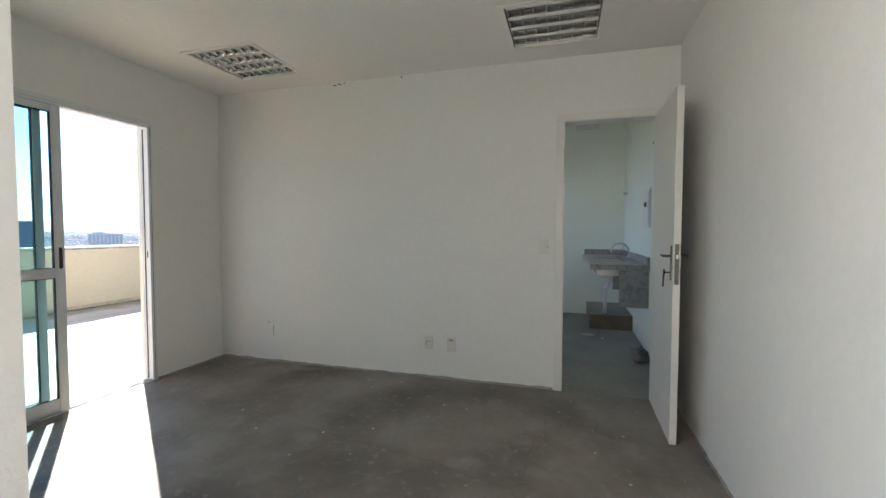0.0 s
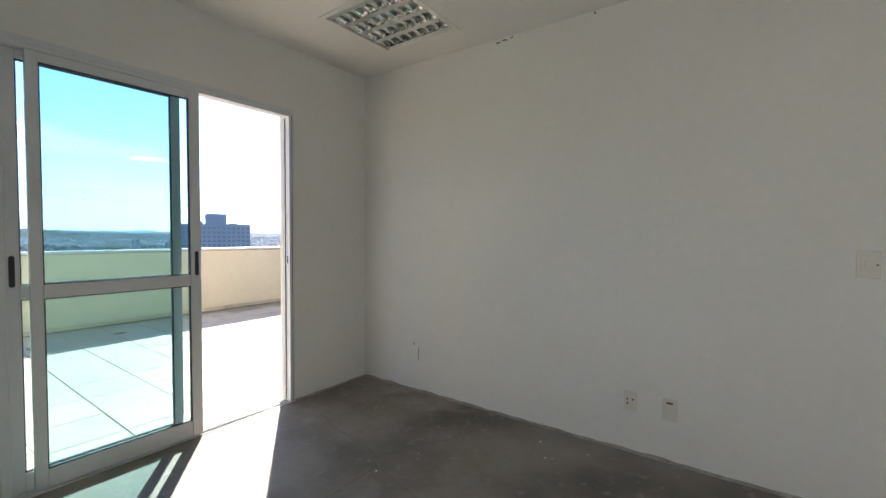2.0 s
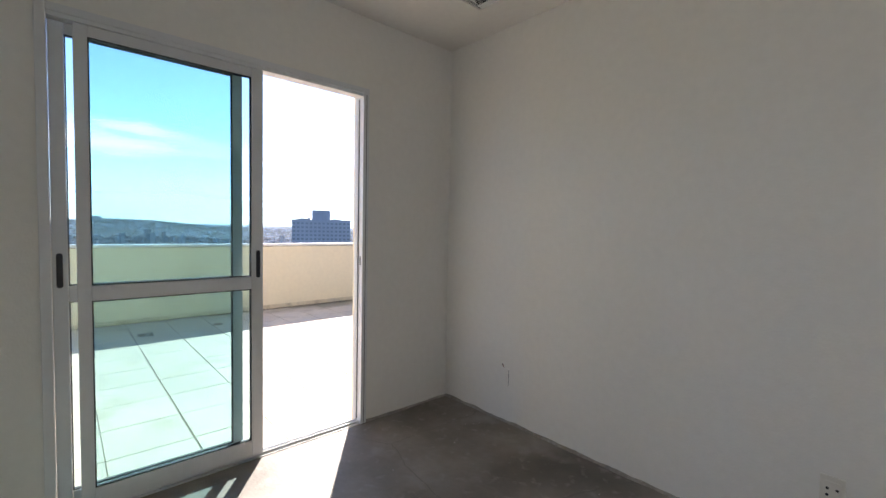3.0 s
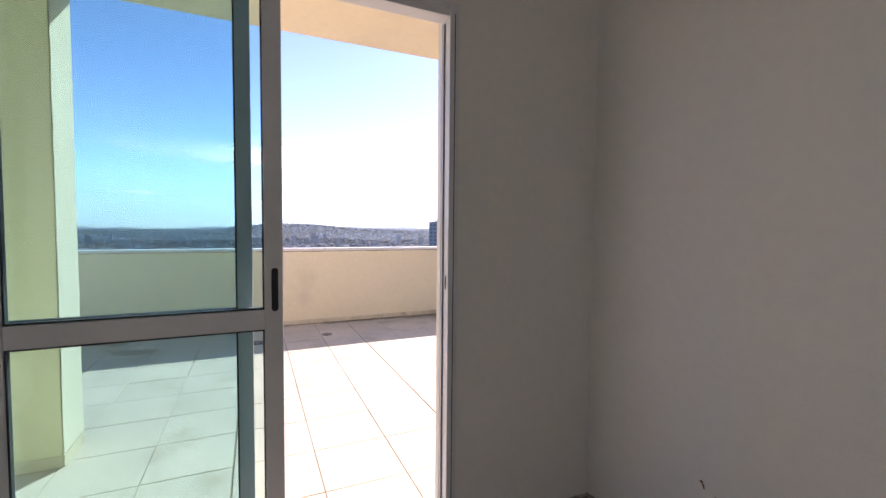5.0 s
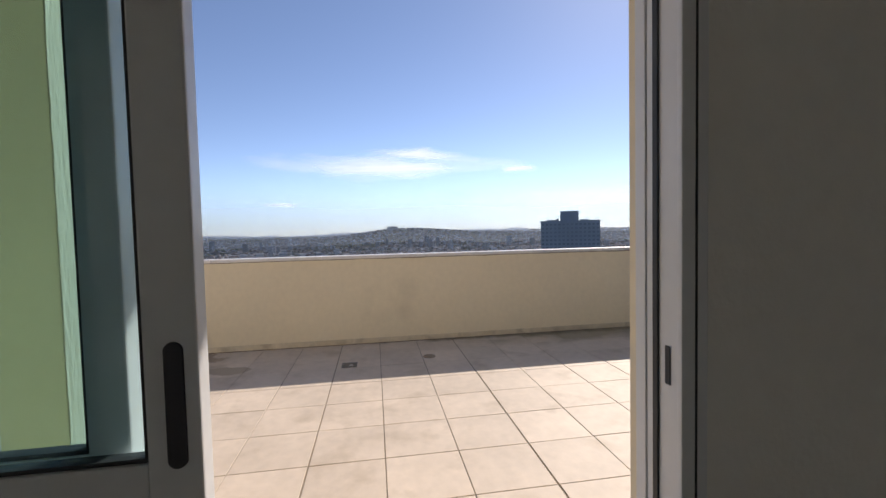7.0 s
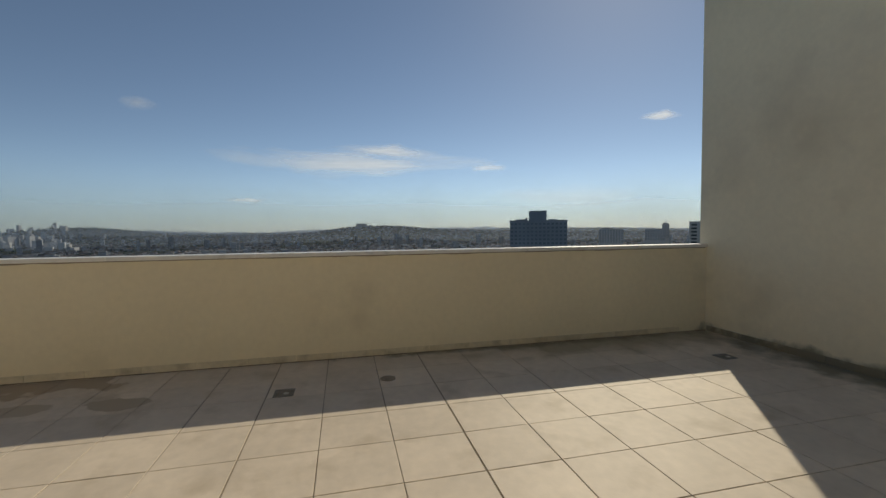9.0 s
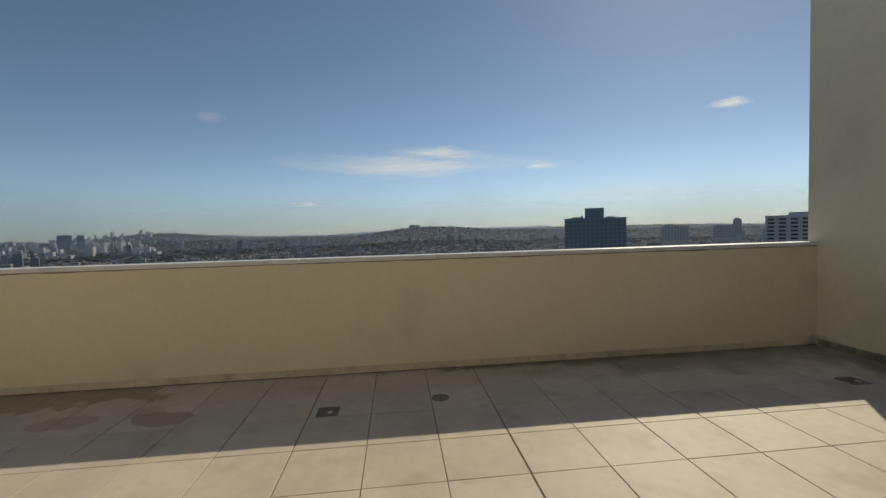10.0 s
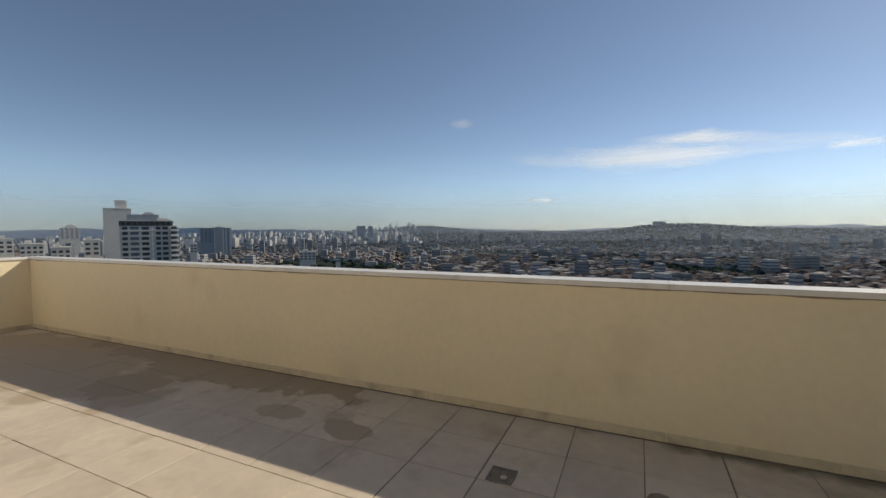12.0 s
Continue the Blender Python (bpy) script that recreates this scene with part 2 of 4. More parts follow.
def tube(bm, points, r, sides=10):
    """A bent pipe along points."""
    pts = [Vector(p) for p in points]
    rings = []
    for i, p in enumerate(pts):
        d = (pts[min(i + 1, len(pts) - 1)] - pts[max(i - 1, 0)]).normalized()
        q = d.to_track_quat("Z", "Y").to_matrix()
        rings.append([bm.verts.new(p + q @ Vector((r * math.cos(2 * math.pi * k / sides), r * math.sin(2 * math.pi * k / sides), 0))) for k in range(sides)])
    for a, b in zip(rings, rings[1:]):
        for k in range(sides):
            bm.faces.new((a[k], a[(k + 1) % sides], b[(k + 1) % sides], b[k])).smooth = True
    bm.faces.new(rings[0][::-1])
    bm.faces.new(rings[-1])
    return bm


def mesh_of(name, bm, mat):
    bmesh.ops.recalc_face_normals(bm, faces=bm.faces[:])
    me = bpy.data.meshes.new(name)
    bm.to_mesh(me)
    bm.free()
    me.materials.append(mat)
    return me


def part(name, bm, mat, parent, label=""):
    ob = new(name, mesh_of(name, bm, mat))
    ob.parent = parent
    return tagged(ob, label)


def solid(name, bm, mat, label, category, kind="", group=""):
    return tagged(new(name, mesh_of(name, bm, mat)), label, category, group, kind)


def base(name, label, category, at=(0, 0, 0), group="", kind=""):
    ob = new(name)
    ob.location = at
    ob.empty_display_size = 0.1
    return tagged(ob, label, category, group, kind)


def slab_with_holes(xs, ys, z0, z1, holes):
    """A flat slab over a grid of cuts, open where a cell's middle lies in a hole."""
    bm = bmesh.new()
    for x0, x1 in zip(xs, xs[1:]):
        for y0, y1 in zip(ys, ys[1:]):
            cx, cy = (x0 + x1) / 2, (y0 + y1) / 2
            if not any(a < cx < c and b < cy < d for a, b, c, d in holes):
                add_box(bm, (x0, y0, z0), (x1, y1, z1))
    bmesh.ops.remove_doubles(bm, verts=bm.verts[:], dist=1e-5)
    bm.verts.index_update()
    seen = {}
    for f in bm.faces[:]:
        seen.setdefault(tuple(sorted(v.index for v in f.verts)), []).append(f)
    inner = [f for fs in seen.values() if len(fs) > 1 for f in fs]
    bmesh.ops.delete(bm, geom=inner, context="FACES_ONLY")
    return bm


# ---- plan ----
CEIL = 2.555
TER = -0.065                     # top of the terrace tiles
RIGHT = 4.03                     # side wall of the room
OPEN_L, OPEN_R, OPEN_T = -2.19, -0.737, 2.10
DOOR_L, DOOR_R, DOOR_T = 3.25, 3.905, 2.07
PAR_X, PAR_TOP = -4.515, 0.945
END_Y, WALL_Y = -8.79, 3.30
LAMP_SPOTS = ((0.835, -0.575), (3.175, -0.555), (0.835, -1.92))

# room shell
# Unseen rear room, added with a pale floor to bounce light indoors.
solid("floor_rear", box((-0.07, -6.2, -0.16), (RIGHT, -3.6, 0.0)), M_COPING, "pale floor added in the unseen rear room to bounce light", "floor", "structure")
solid("floor", box((-0.02, -3.599, -0.16), (RIGHT, 0.0, 0.0)), M_FLOOR, "bare dark concrete floor, mottled and unfinished", "floor", "structure")
cut_x = sorted({-0.115, RIGHT + 0.12, *[c[0] + d for c in LAMP_SPOTS for d in (-0.285, 0.285)]})
cut_y = sorted({-6.2, 0.12, *[c[1] + d for c in LAMP_SPOTS for d in (-0.285, 0.285)]})
solid("ceiling", slab_with_holes(cut_x, cut_y, CEIL, CEIL + 0.13, [(x - 0.28, y - 0.28, x + 0.28, y + 0.28) for x, y in LAMP_SPOTS]), M_CEIL, "plain white painted plaster ceiling", "ceiling", "structure")

bm = bmesh.new()
for lo, hi in (((-0.068, -3.05, -0.1), (0, OPEN_L - 0.001, CEIL)), ((-0.068, OPEN_R + 0.018, -0.1), (0, 0, CEIL)), ((-0.068, OPEN_L - 0.001, OPEN_T), (0, OPEN_R + 0.018, CEIL))):
    add_box(bm, lo, hi)
solid("wall_west", bm, M_WALL, "white painted wall with sliding glass door", "wall", "structure")
bm = bmesh.new()
for lo, hi in (((-0.115, END_Y, -0.2), (-0.07, -5.95, 2.7)), ((-0.115, -3.45, -0.2), (-0.07, OPEN_L, 2.7)), ((-0.115, -5.95, 2.3), (-0.07, -3.45, 2.7)), ((-0.115, OPEN_R, -0.2), (-0.07, 0.12, 2.7)), ((-0.115, OPEN_L, OPEN_T + 0.004), (-0.07, OPEN_R, 2.7))):
    add_box(bm, lo, hi)
solid("wall_facade", bm, M_EXT, "beige rendered outer wall facing the terrace", "wall", "structure")
bm = bmesh.new()
for lo, hi in (((-0.07, 0, -0.1), (DOOR_L - 0.035, 0.12, CEIL)), ((DOOR_R + 0.035, 0, -0.1), (RIGHT + 0.12, 0.12, CEIL)), ((DOOR_L - 0.035, 0, DOOR_T + 0.03), (DOOR_R + 0.035, 0.12, CEIL))):
    add_box(bm, lo, hi)
solid("wall_north", bm, M_WALL, "long white painted wall with a doorway", "wall", "structure")
solid("wall_east", box((RIGHT, -6.2, -0.1), (RIGHT + 0.12, 0, CEIL)), M_WALL, "plain white painted side wall", "wall", "structure")
solid("wall_south", box((0, -3.05, -0.1), (2.405, -2.9, CEIL)), M_WALL, "white painted wall beside the passage opening", "wall", "structure")
# The wide rear opening is made up, to let more light in.
bm = bmesh.new()
for lo, hi in (((-0.068, -3.45, -0.1), (0, -3.051, CEIL)), ((-0.068, -6.32, -0.1), (0, -5.95, CEIL)), ((-0.068, -5.95, 2.3), (0, -3.45, CEIL))):
    add_box(bm, lo, hi)
solid("wall_rear_west", bm, M_WALL, "unseen white wall of the rear room, its wide opening added for light", "wall", "structure")
solid("wall_rear_south", box((0, -6.32, -0.1), (RIGHT + 0.12, -6.201, CEIL)), M_WALL, "unseen white wall closing off the added rear room", "wall", "structure")


def ragged_strip(name, a, b, up, out, label):
    """A broken run of mortar where a wall meets the floor."""
    a, b, out = Vector(a), Vector(b), Vector(out)
    n = int((b - a).length / 0.035)
    bm2 = bmesh.new()
    rows = []
    for i in range(n + 1):
        p = a.lerp(b, i / n)
        h = up * (0.45 + 0.9 * abs(noise.noise(p * 5.0))) + 0.004 * random.random()
        w = 0.006 + 0.018 * abs(noise.noise(p * 3.3 + Vector((7, 0, 0))))
        rows.append([bm2.verts.new(p), bm2.verts.new(p + out * w), bm2.verts.new(p + out * (w * 0.4) + Vector((0, 0, h * 0.7))), bm2.verts.new(p + Vector((0, 0, h)))])
    for r, q in zip(rows, rows[1:]):
        for k in range(3):
            bm2.faces.new((r[k], r[k + 1], q[k + 1], q[k]))
    solid(name, bm2, M_MORTAR, label, "mortar", "structure")


ragged_strip("trim_mortar_north", (0.0, 0, 0), (3.18, 0, 0), 0.022, (0, -1, 0), "ragged line of mortar along the wall foot")
ragged_strip("trim_mortar_west", (0, -0.70, 0), (0, 0, 0), 0.018, (1, 0, 0), "ragged line of mortar along the wall foot")
ragged_strip("trim_mortar_east", (RIGHT, -3.0, 0), (RIGHT, -0.02, 0), 0.016, (-1, 0, 0), "ragged line of mortar along the wall foot")

# doorway casing
casing = base("door_frame", "white painted wooden door frame round the kitchen doorway", "door frame", (3.58, 0, 0), kind="structure")


def frame_part(name, bm, mat, parent):
    ob = part(name, bm, mat, parent)
    ob.matrix_parent_inverse = Matrix.Translation(parent.location).inverted()
    return ob


frame_part("jamb", box((DOOR_L - 0.034, -0.002, 0), (DOOR_L, 0.125, DOOR_T), 0.002), M_DOOR, casing)
frame_part("jamb", box((DOOR_R + 0.003, -0.002, 0), (DOOR_R + 0.034, 0.125, DOOR_T), 0.002), M_DOOR, casing)
frame_part("head", box((DOOR_L - 0.034, -0.002, DOOR_T + 0.001), (DOOR_R + 0.034, 0.125, DOOR_T + 0.029), 0.002), M_DOOR, casing)
frame_part("architrave", box((DOOR_L - 0.062, -0.014, 0), (DOOR_L - 0.006, -0.003, DOOR_T + 0.004), 0.003), M_DOOR, casing)
frame_part("architrave", box((DOOR_R + 0.008, -0.014, 0), (DOOR_R + 0.064, -0.003, DOOR_T + 0.004), 0.003), M_DOOR, casing)
frame_part("architrave", box((DOOR_L - 0.062, -0.014, DOOR_T + 0.005), (DOOR_R + 0.064, -0.003, DOOR_T + 0.06), 0.003), M_DOOR, casing)

# open door leaf, hinged at the far jamb
leaf = base("door_leaf", "white flush door standing open into the room", "door", (3.905, -0.016, 0.008))
leaf.rotation_euler = (0, 0, radians(-90.9))
part("panel", box((0.0, -0.038, 0.0), (0.69, 0.0, 2.05), 0.002), M_DOOR, leaf)
part("lock_plate", box((0.690, -0.031, 0.93), (0.6925, -0.008, 1.16), 0.001), M_LOCK, leaf, "steel lock plate in the door's edge")
part("latch", box((0.6925, -0.025, 1.075), (0.703, -0.014, 1.10), 0.002), M_MIRROR, leaf, "bright steel latch bolt")
for side, y0, y1 in ((1, 0.0, 0.006), (-1, -0.044, -0.038)):
    esc = part("escutcheon", box((0.63, y0, 0.95), (0.662, y1, 1.15), 0.002), M_LOCK, leaf, "narrow steel handle plate")
    y = y1 if side > 0 else y0
    hb = rod(bmesh.new(), (0.646, y, 1.09), (0.646, y + side * 0.036, 1.09), 0.008)
    rod(hb, (0.654, y + side * 0.036, 1.09), (0.565, y + side * 0.036, 1.092), 0.007, 0.006)
    part("lever", hb, M_LOCK, esc, "steel lever handle")
kb = rod(bmesh.new(), (0.646, -0.040, 0.995), (0.646, -0.075, 0.995), 0.004)
tube(kb, [(0.646 + 0.016 * math.cos(a), -0.076, 0.995 + 0.016 * math.sin(a)) for a in [k * math.pi / 6 for k in range(13)]], 0.003, 6)
tube(kb, [(0.646 + 0.012 * math.cos(a), -0.079, 0.967 + 0.014 * math.sin(a)) for a in [k * math.pi / 6 for k in range(13)]], 0.003, 6)
rod(kb, (0.646, -0.079, 0.955), (0.641, -0.079, 0.910), 0.004)
add_box(kb, (0.626, -0.081, 0.911), (0.641, -0.077, 0.924))
part("key", kb, M_HANDLE, leaf, "dark keys hanging from the lock")
for z in (0.25, 1.03, 1.8):
    part("hinge", rod(bmesh.new(), (-0.004, 0.003, z - 0.045), (-0.004, 0.003, z + 0.045), 0.006), M_STEEL, leaf)


# ---- sliding door ----
slider = base("window_1", "white aluminium sliding door frame set in the wall", "door frame", (0, -1.46, 0), kind="structure")
frame_part("jamb", box((-0.069, OPEN_R - 0.002, 0), (0.004, OPEN_R + 0.017, OPEN_T - 0.001), 0.002), M_ALU, slider)
frame_part("jamb_flange", box((0.0005, OPEN_R - 0.006, 0), (0.010, OPEN_R + 0.034, OPEN_T + 0.02), 0.002), M_ALU, slider)
frame_part("jamb_groove", box((0.0095, OPEN_R + 0.014, 0.001), (0.0106, OPEN_R + 0.0175, OPEN_T - 0.02)), M_GASKET, slider)
frame_part("jamb_cover", box((-0.093, OPEN_R - 0.0045, 0.0), (-0.0695, OPEN_R - 0.0005, OPEN_T - 0.001), 0.001), M_ALU, slider)
frame_part("jamb_gasket", box((-0.05, OPEN_R - 0.006, 0.02), (-0.040, OPEN_R - 0.0025, OPEN_T - 0.04)), M_GASKET, slider)
frame_part("jamb", box((-0.069, OPEN_L, 0), (0.004, OPEN_L + 0.014, OPEN_T - 0.001), 0.002), M_ALU, slider)
frame_part("jamb_flange", box((0.0005, OPEN_L - 0.022, 0), (0.010, OPEN_L + 0.012, OPEN_T + 0.02), 0.002), M_ALU, slider)
frame_part("head_track", box((-0.069, OPEN_L + 0.0145, OPEN_T - 0.030), (0.004, OPEN_R - 0.0025, OPEN_T - 0.001), 0.002), M_ALU, slider)
frame_part("head_flange", box((0.0005, OPEN_L + 0.0125, OPEN_T - 0.012), (0.010, OPEN_R - 0.0065, OPEN_T + 0.02), 0.002), M_ALU, slider)
sb = box((-0.069, OPEN_L + 0.0145, -0.03), (0.004, OPEN_R - 0.0025, 0.004), 0.001)
for x in (-0.054, -0.019):
    add_box(sb, (x - 0.003, OPEN_L + 0.0145, 0.0042), (x + 0.003, OPEN_R - 0.0025, 0.016), 0.001)
frame_part("sill_track", sb, M_ALU, slider)
frame_part("strike", box((-0.026, OPEN_R - 0.0040, 1.02), (-0.016, OPEN_R - 0.0022, 1.075), 0.0005), M_GASKET, slider)


def sliding_panel(label, x0, y0, y1, handle_y, stile_l, stile_r):
    """One leaf: two stiles, three rails, two panes, a recessed grip."""
    z0, z1 = 0.018, OPEN_T - 0.031
    p = base("sliding_panel", label, "sliding door", (x0, (y0 + y1) / 2, z0), group="leaves of the sliding door")
    x1 = x0 + 0.030
    near = frame_part("stile", box((x0, y0, z0), (x1, y0 + stile_l, z1), 0.003), M_ALU, p)
    far = frame_part("stile", box((x0, y1 - stile_r, z0), (x1, y1, z1), 0.003), M_ALU, p)
    ya, yb = y0 + stile_l + 0.0005, y1 - stile_r - 0.0005
    for name, a, b in (("bottom_rail", z0, 0.104), ("middle_rail", 0.922, 0.988), ("top_rail", z1 - 0.045, z1)):
        frame_part(name, box((x0 + 0.001, ya, a), (x1 - 0.001, yb, b), 0.003), M_ALU, p)
    for a, b in ((0.1045, 0.9215), (0.9885, z1 - 0.0455)):
        pane = frame_part("pane", box((x0 + 0.012, ya, a), (x0 + 0.017, yb, b)), M_GLASS, p)
        gb = bmesh.new()
        for lo, hi in (((x0 + 0.006, ya, a), (x0 + 0.024, ya + 0.005, b)), ((x0 + 0.006, yb - 0.005, a), (x0 + 0.024, yb, b)),
                       ((x0 + 0.006, ya + 0.005, a), (x0 + 0.024, yb - 0.005, a + 0.005)), ((x0 + 0.006, ya + 0.005, b - 0.005), (x0 + 0.024, yb - 0.005, b))):
            add_box(gb, lo, hi)
        frame_part("gasket", gb, M_GASKET, pane)
    hb = bmesh.new()
    bmesh.ops.create_cone(hb, cap_ends=True, segments=24, radius1=0.011, radius2=0.010, depth=0.004)
    for v in hb.verts:
        v.co = Vector((x1 + 0.001 + v.co.z, handle_y + v.co.x, 1.054 + v.co.y + (0.062 if v.co.y > 0 else -0.062)))
    frame_part("grip", hb, M_HANDLE, near if handle_y < (y0 + y1) / 2 else far)
    return p


sliding_panel("white aluminium sliding leaf with green-tinted panes, pushed aside", -0.032, -2.098, -1.345, -1.371, 0.046, 0.058)
sliding_panel("outer white aluminium sliding leaf with green-tinted panes", -0.068, -2.175, -1.438, -2.152, 0.050, 0.046)


# ---- ceiling lights ----
def ceiling_light(x, y):
    """Recessed square lamp with a mirrored louvre."""
    li = base("ceiling_light", "recessed square fluorescent ceiling light with mirrored louvre, switched off", "ceiling light", (x, y, CEIL), group="recessed ceiling lights")
    fb = bmesh.new()
    for lo, hi in (((-0.312, -0.312, -0.008), (0.312, -0.281, 0.0)), ((-0.312, 0.281, -0.008), (0.312, 0.312, 0.0)), ((-0.312, -0.281, -0.008), (-0.281, 0.281, 0.0)), ((0.281, -0.281, -0.008), (0.312, 0.281, 0.0))):
        add_box(fb, lo, hi, 0.0015)
    part("frame", fb, M_CEIL, li)
    hb = bmesh.new()
    for lo, hi in (((-0.283, -0.283, 0.1), (0.283, 0.283, 0.106)), ((-0.283, -0.283, 0.0005), (-0.277, 0.283, 0.1)), ((0.277, -0.283, 0.0005), (0.283, 0.283, 0.1)), ((-0.277, -0.283, 0.0005), (0.277, -0.277, 0.1)), ((-0.277, 0.277, 0.0005), (0.277, 0.283, 0.1))):
        add_box(hb, lo, hi)
    housing = part("housing", hb, M_LAMPBOX, li)
    for k in range(5):
        v = -0.268 + k * 0.134
        vb = bmesh.new()
        prof = [(0.016 * (1 - i / 6) ** 2 + 0.003, 0.052 - 0.050 * i / 6) for i in range(7)] if k in (1, 2, 3) else [(0.020 * (1 - i / 6) ** 2 + 0.004, 0.052 - 0.050 * i / 6) for i in range(7)]
        prof = [(w, 0.052 - z + 0.0) for w, z in prof]
        loop = [(v - w, z) for w, z in prof] + [(v + w, z) for w, z in prof[::-1]]
        a = [vb.verts.new((-0.268, p, z)) for p, z in loop]
        b = [vb.verts.new((0.268, p, z)) for p, z in loop]
        for i in range(len(loop)):
            j = (i + 1) % len(loop)
            vb.faces.new((a[i], a[j], b[j], b[i]))
        part("louvre_blade", vb, M_MIRROR, li)
    for k in range(8):
        u = -0.268 + k * 0.0766
        for s in range(4):
            c = -0.201 + s * 0.134
            cb = bmesh.new()
            top, bot = [], []
            for i in range(9):
                q = -0.062 + 0.124 * i / 8
                sag = 0.026 * (1 - (q / 0.062) ** 2)
                for dx, row in ((-0.0012, top), (0.0012, bot)):
                    row.append((cb.verts.new((u + dx, c + q, 0.003 + sag * 0.25)), cb.verts.new((u + dx * 5, c + q, 0.046 - sag * 0.3))))
            for row in (top, bot):
                for p, q in zip(row, row[1:]):
                    cb.faces.new((p[0], q[0], q[1], p[1])).smooth = True
            for p, q, r, t2 in zip(top, top[1:], bot, bot[1:]):
                cb.faces.new((p[0], q[0], t2[0], r[0]))
            part("cross_blade", cb, M_MIRROR, li)
    for s in range(4):
        c = -0.201 + s * 0.134
        part("tube_lamp", rod(bmesh.new(), (-0.265, c, 0.075), (0.265, c, 0.075), 0.013), M_PLASTIC, housing, "unlit white fluorescent tube")
    return li


first = ceiling_light(*LAMP_SPOTS[0])
for spot in LAMP_SPOTS[1:]:
    copy_thing(first, pose(spot[0], spot[1], CEIL))


# ---- wall plates ----
def wall_plate(name, label, x, z, w, h, category="socket"):
    p = base(name, label, category, (x, 0, z))
    part("plate", box((-w / 2, -0.009, -h / 2), (w / 2, -0.0005, h / 2), 0.003), M_PLASTIC, p)
    part("insert", box((-w / 2 + 0.012, -0.0125, -h / 2 + 0.018), (w / 2 - 0.012, -0.0092, h / 2 - 0.018), 0.002), M_PLASTIC, p)
    return p


sk = wall_plate("power_socket", "cream plastic power socket low on the white wall", 2.16, 0.297, 0.072, 0.115)
for dx, dz in ((-0.014, 0.012), (0.014, 0.012), (-0.014, -0.013)):
    part("pin_hole", rod(bmesh.new(), (dx, -0.0118, dz), (dx, -0.0132, dz), 0.0052, sides=10), M_DARK, sk, "black pin hole")
ph = wall_plate("phone_socket", "cream plastic phone outlet box with an orange tag", 2.36, 0.292, 0.076, 0.12)
part("cover", box((-0.030, -0.026, -0.048), (0.030, -0.013, 0.036), 0.004), M_PLASTIC, ph)
part("tag", box((-0.016, -0.020, 0.0365), (0.016, -0.014, 0.047), 0.001), M_ORANGE, ph, "small orange-brown tag")
bl = base("blank_plate", "flush white blank wall plate low on the wall", "socket", (0.566, 0, 0.30))
part("plate", box((-0.036, -0.004, -0.058), (0.036, -0.0005, 0.058), 0.002), M_WALL, bl)
part("gap", box((0.0362, -0.002, -0.055), (0.0385, -0.0006, 0.050)), M_DARK, bl, "dark gap beside the plate")
ws = base("wire_stub", "short brown wire end poking out of the white wall", "wire", (0.552, 0, 0.372))
part("core", rod(bmesh.new(), (0.0, 0.002, 0.006), (0.018, -0.012, -0.008), 0.0028, 0.0024, 8), M_ORANGE, ws)
part("collar", rod(bmesh.new(), (-0.001, 0.0, 0.0065), (0.002, -0.003, 0.0045), 0.005, 0.004, 8), M_STONE, ws)
sw = wall_plate("light_switch", "cream plastic light switch beside the doorway", 3.105, 1.12, 0.078, 0.118, "light switch")
part("rocker", box((-0.012, -0.017, -0.018), (0.012, -0.0127, 0.018), 0.002), M_PLASTIC, sw)
part("screw", rod(bmesh.new(), (0.027, -0.009, 0.0), (0.027, -0.0135, 0.0), 0.004, sides=10), M_LOCK, sw, "dark screw head")
for dx, w, dz in ((-0.055, 0.030, -0.006), (-0.012, 0.022, 0.001), (0.010, 0.016, -0.003), (0.052, 0.014, 0.004)):
    solid("paint_chip", box((1.322 + dx, -0.003, 2.532 + dz), (1.322 + dx + w, -0.0005, 2.540 + dz), 0.001), M_STONE, "small dark chip in the paint under the ceiling", "paint chip", group="paint chips")
solid("paint_chip", box((1.913, -0.003, 2.535), (1.924, -0.0005, 2.545), 0.001), M_STONE, "small dark chip in the paint under the ceiling", "paint chip", group="paint chips")


# ---- crumbs on the floor ----
rng = random.Random(4)
cr = bmesh.new()
for _ in range(70):
    x, y, s = rng.uniform(0.15, 3.9), -abs(rng.gauss(0, 1.1)) - 0.08, rng.choice((0.0025, 0.003, 0.004, 0.007))
    if y < -2.8:
        continue
    sub = bmesh.new()
    bmesh.ops.create_icosphere(sub, subdivisions=1, radius=s)
    for v in sub.verts:
        v.co = Vector((v.co.x * rng.uniform(0.7, 1.6), v.co.y * rng.uniform(0.7, 1.4), v.co.z * 0.5)) * rng.uniform(0.8, 1.1)
    join(cr, sub, Matrix.Translation((x, y, s * 0.4)))
solid("plaster_crumbs", cr, M_CRUMB, "scattered pale plaster crumbs on the bare floor", "rubble", "stuff")

# ---- kitchen ----
solid("floor_kitchen", box((2.0, 0.0, -0.16), (4.1, 3.36, -0.004)), M_KFLOOR, "bare grey cement floor of the kitchen", "floor", "structure")
solid("ceiling_kitchen", box((1.88, 0.12, 2.95), (4.22, 3.48, 3.07)), M_CEIL, "white kitchen ceiling", "ceiling", "structure")
solid("wall_kitchen_east", box((4.08, 0.122, -0.1), (4.20, 3.36, 2.95)), M_KITCHEN, "pale painted kitchen wall", "wall", "structure")
solid("wall_kitchen_north", box((1.88, 3.36, -0.1), (4.20, 3.48, 2.95)), M_KITCHEN, "pale painted kitchen back wall", "wall", "structure")
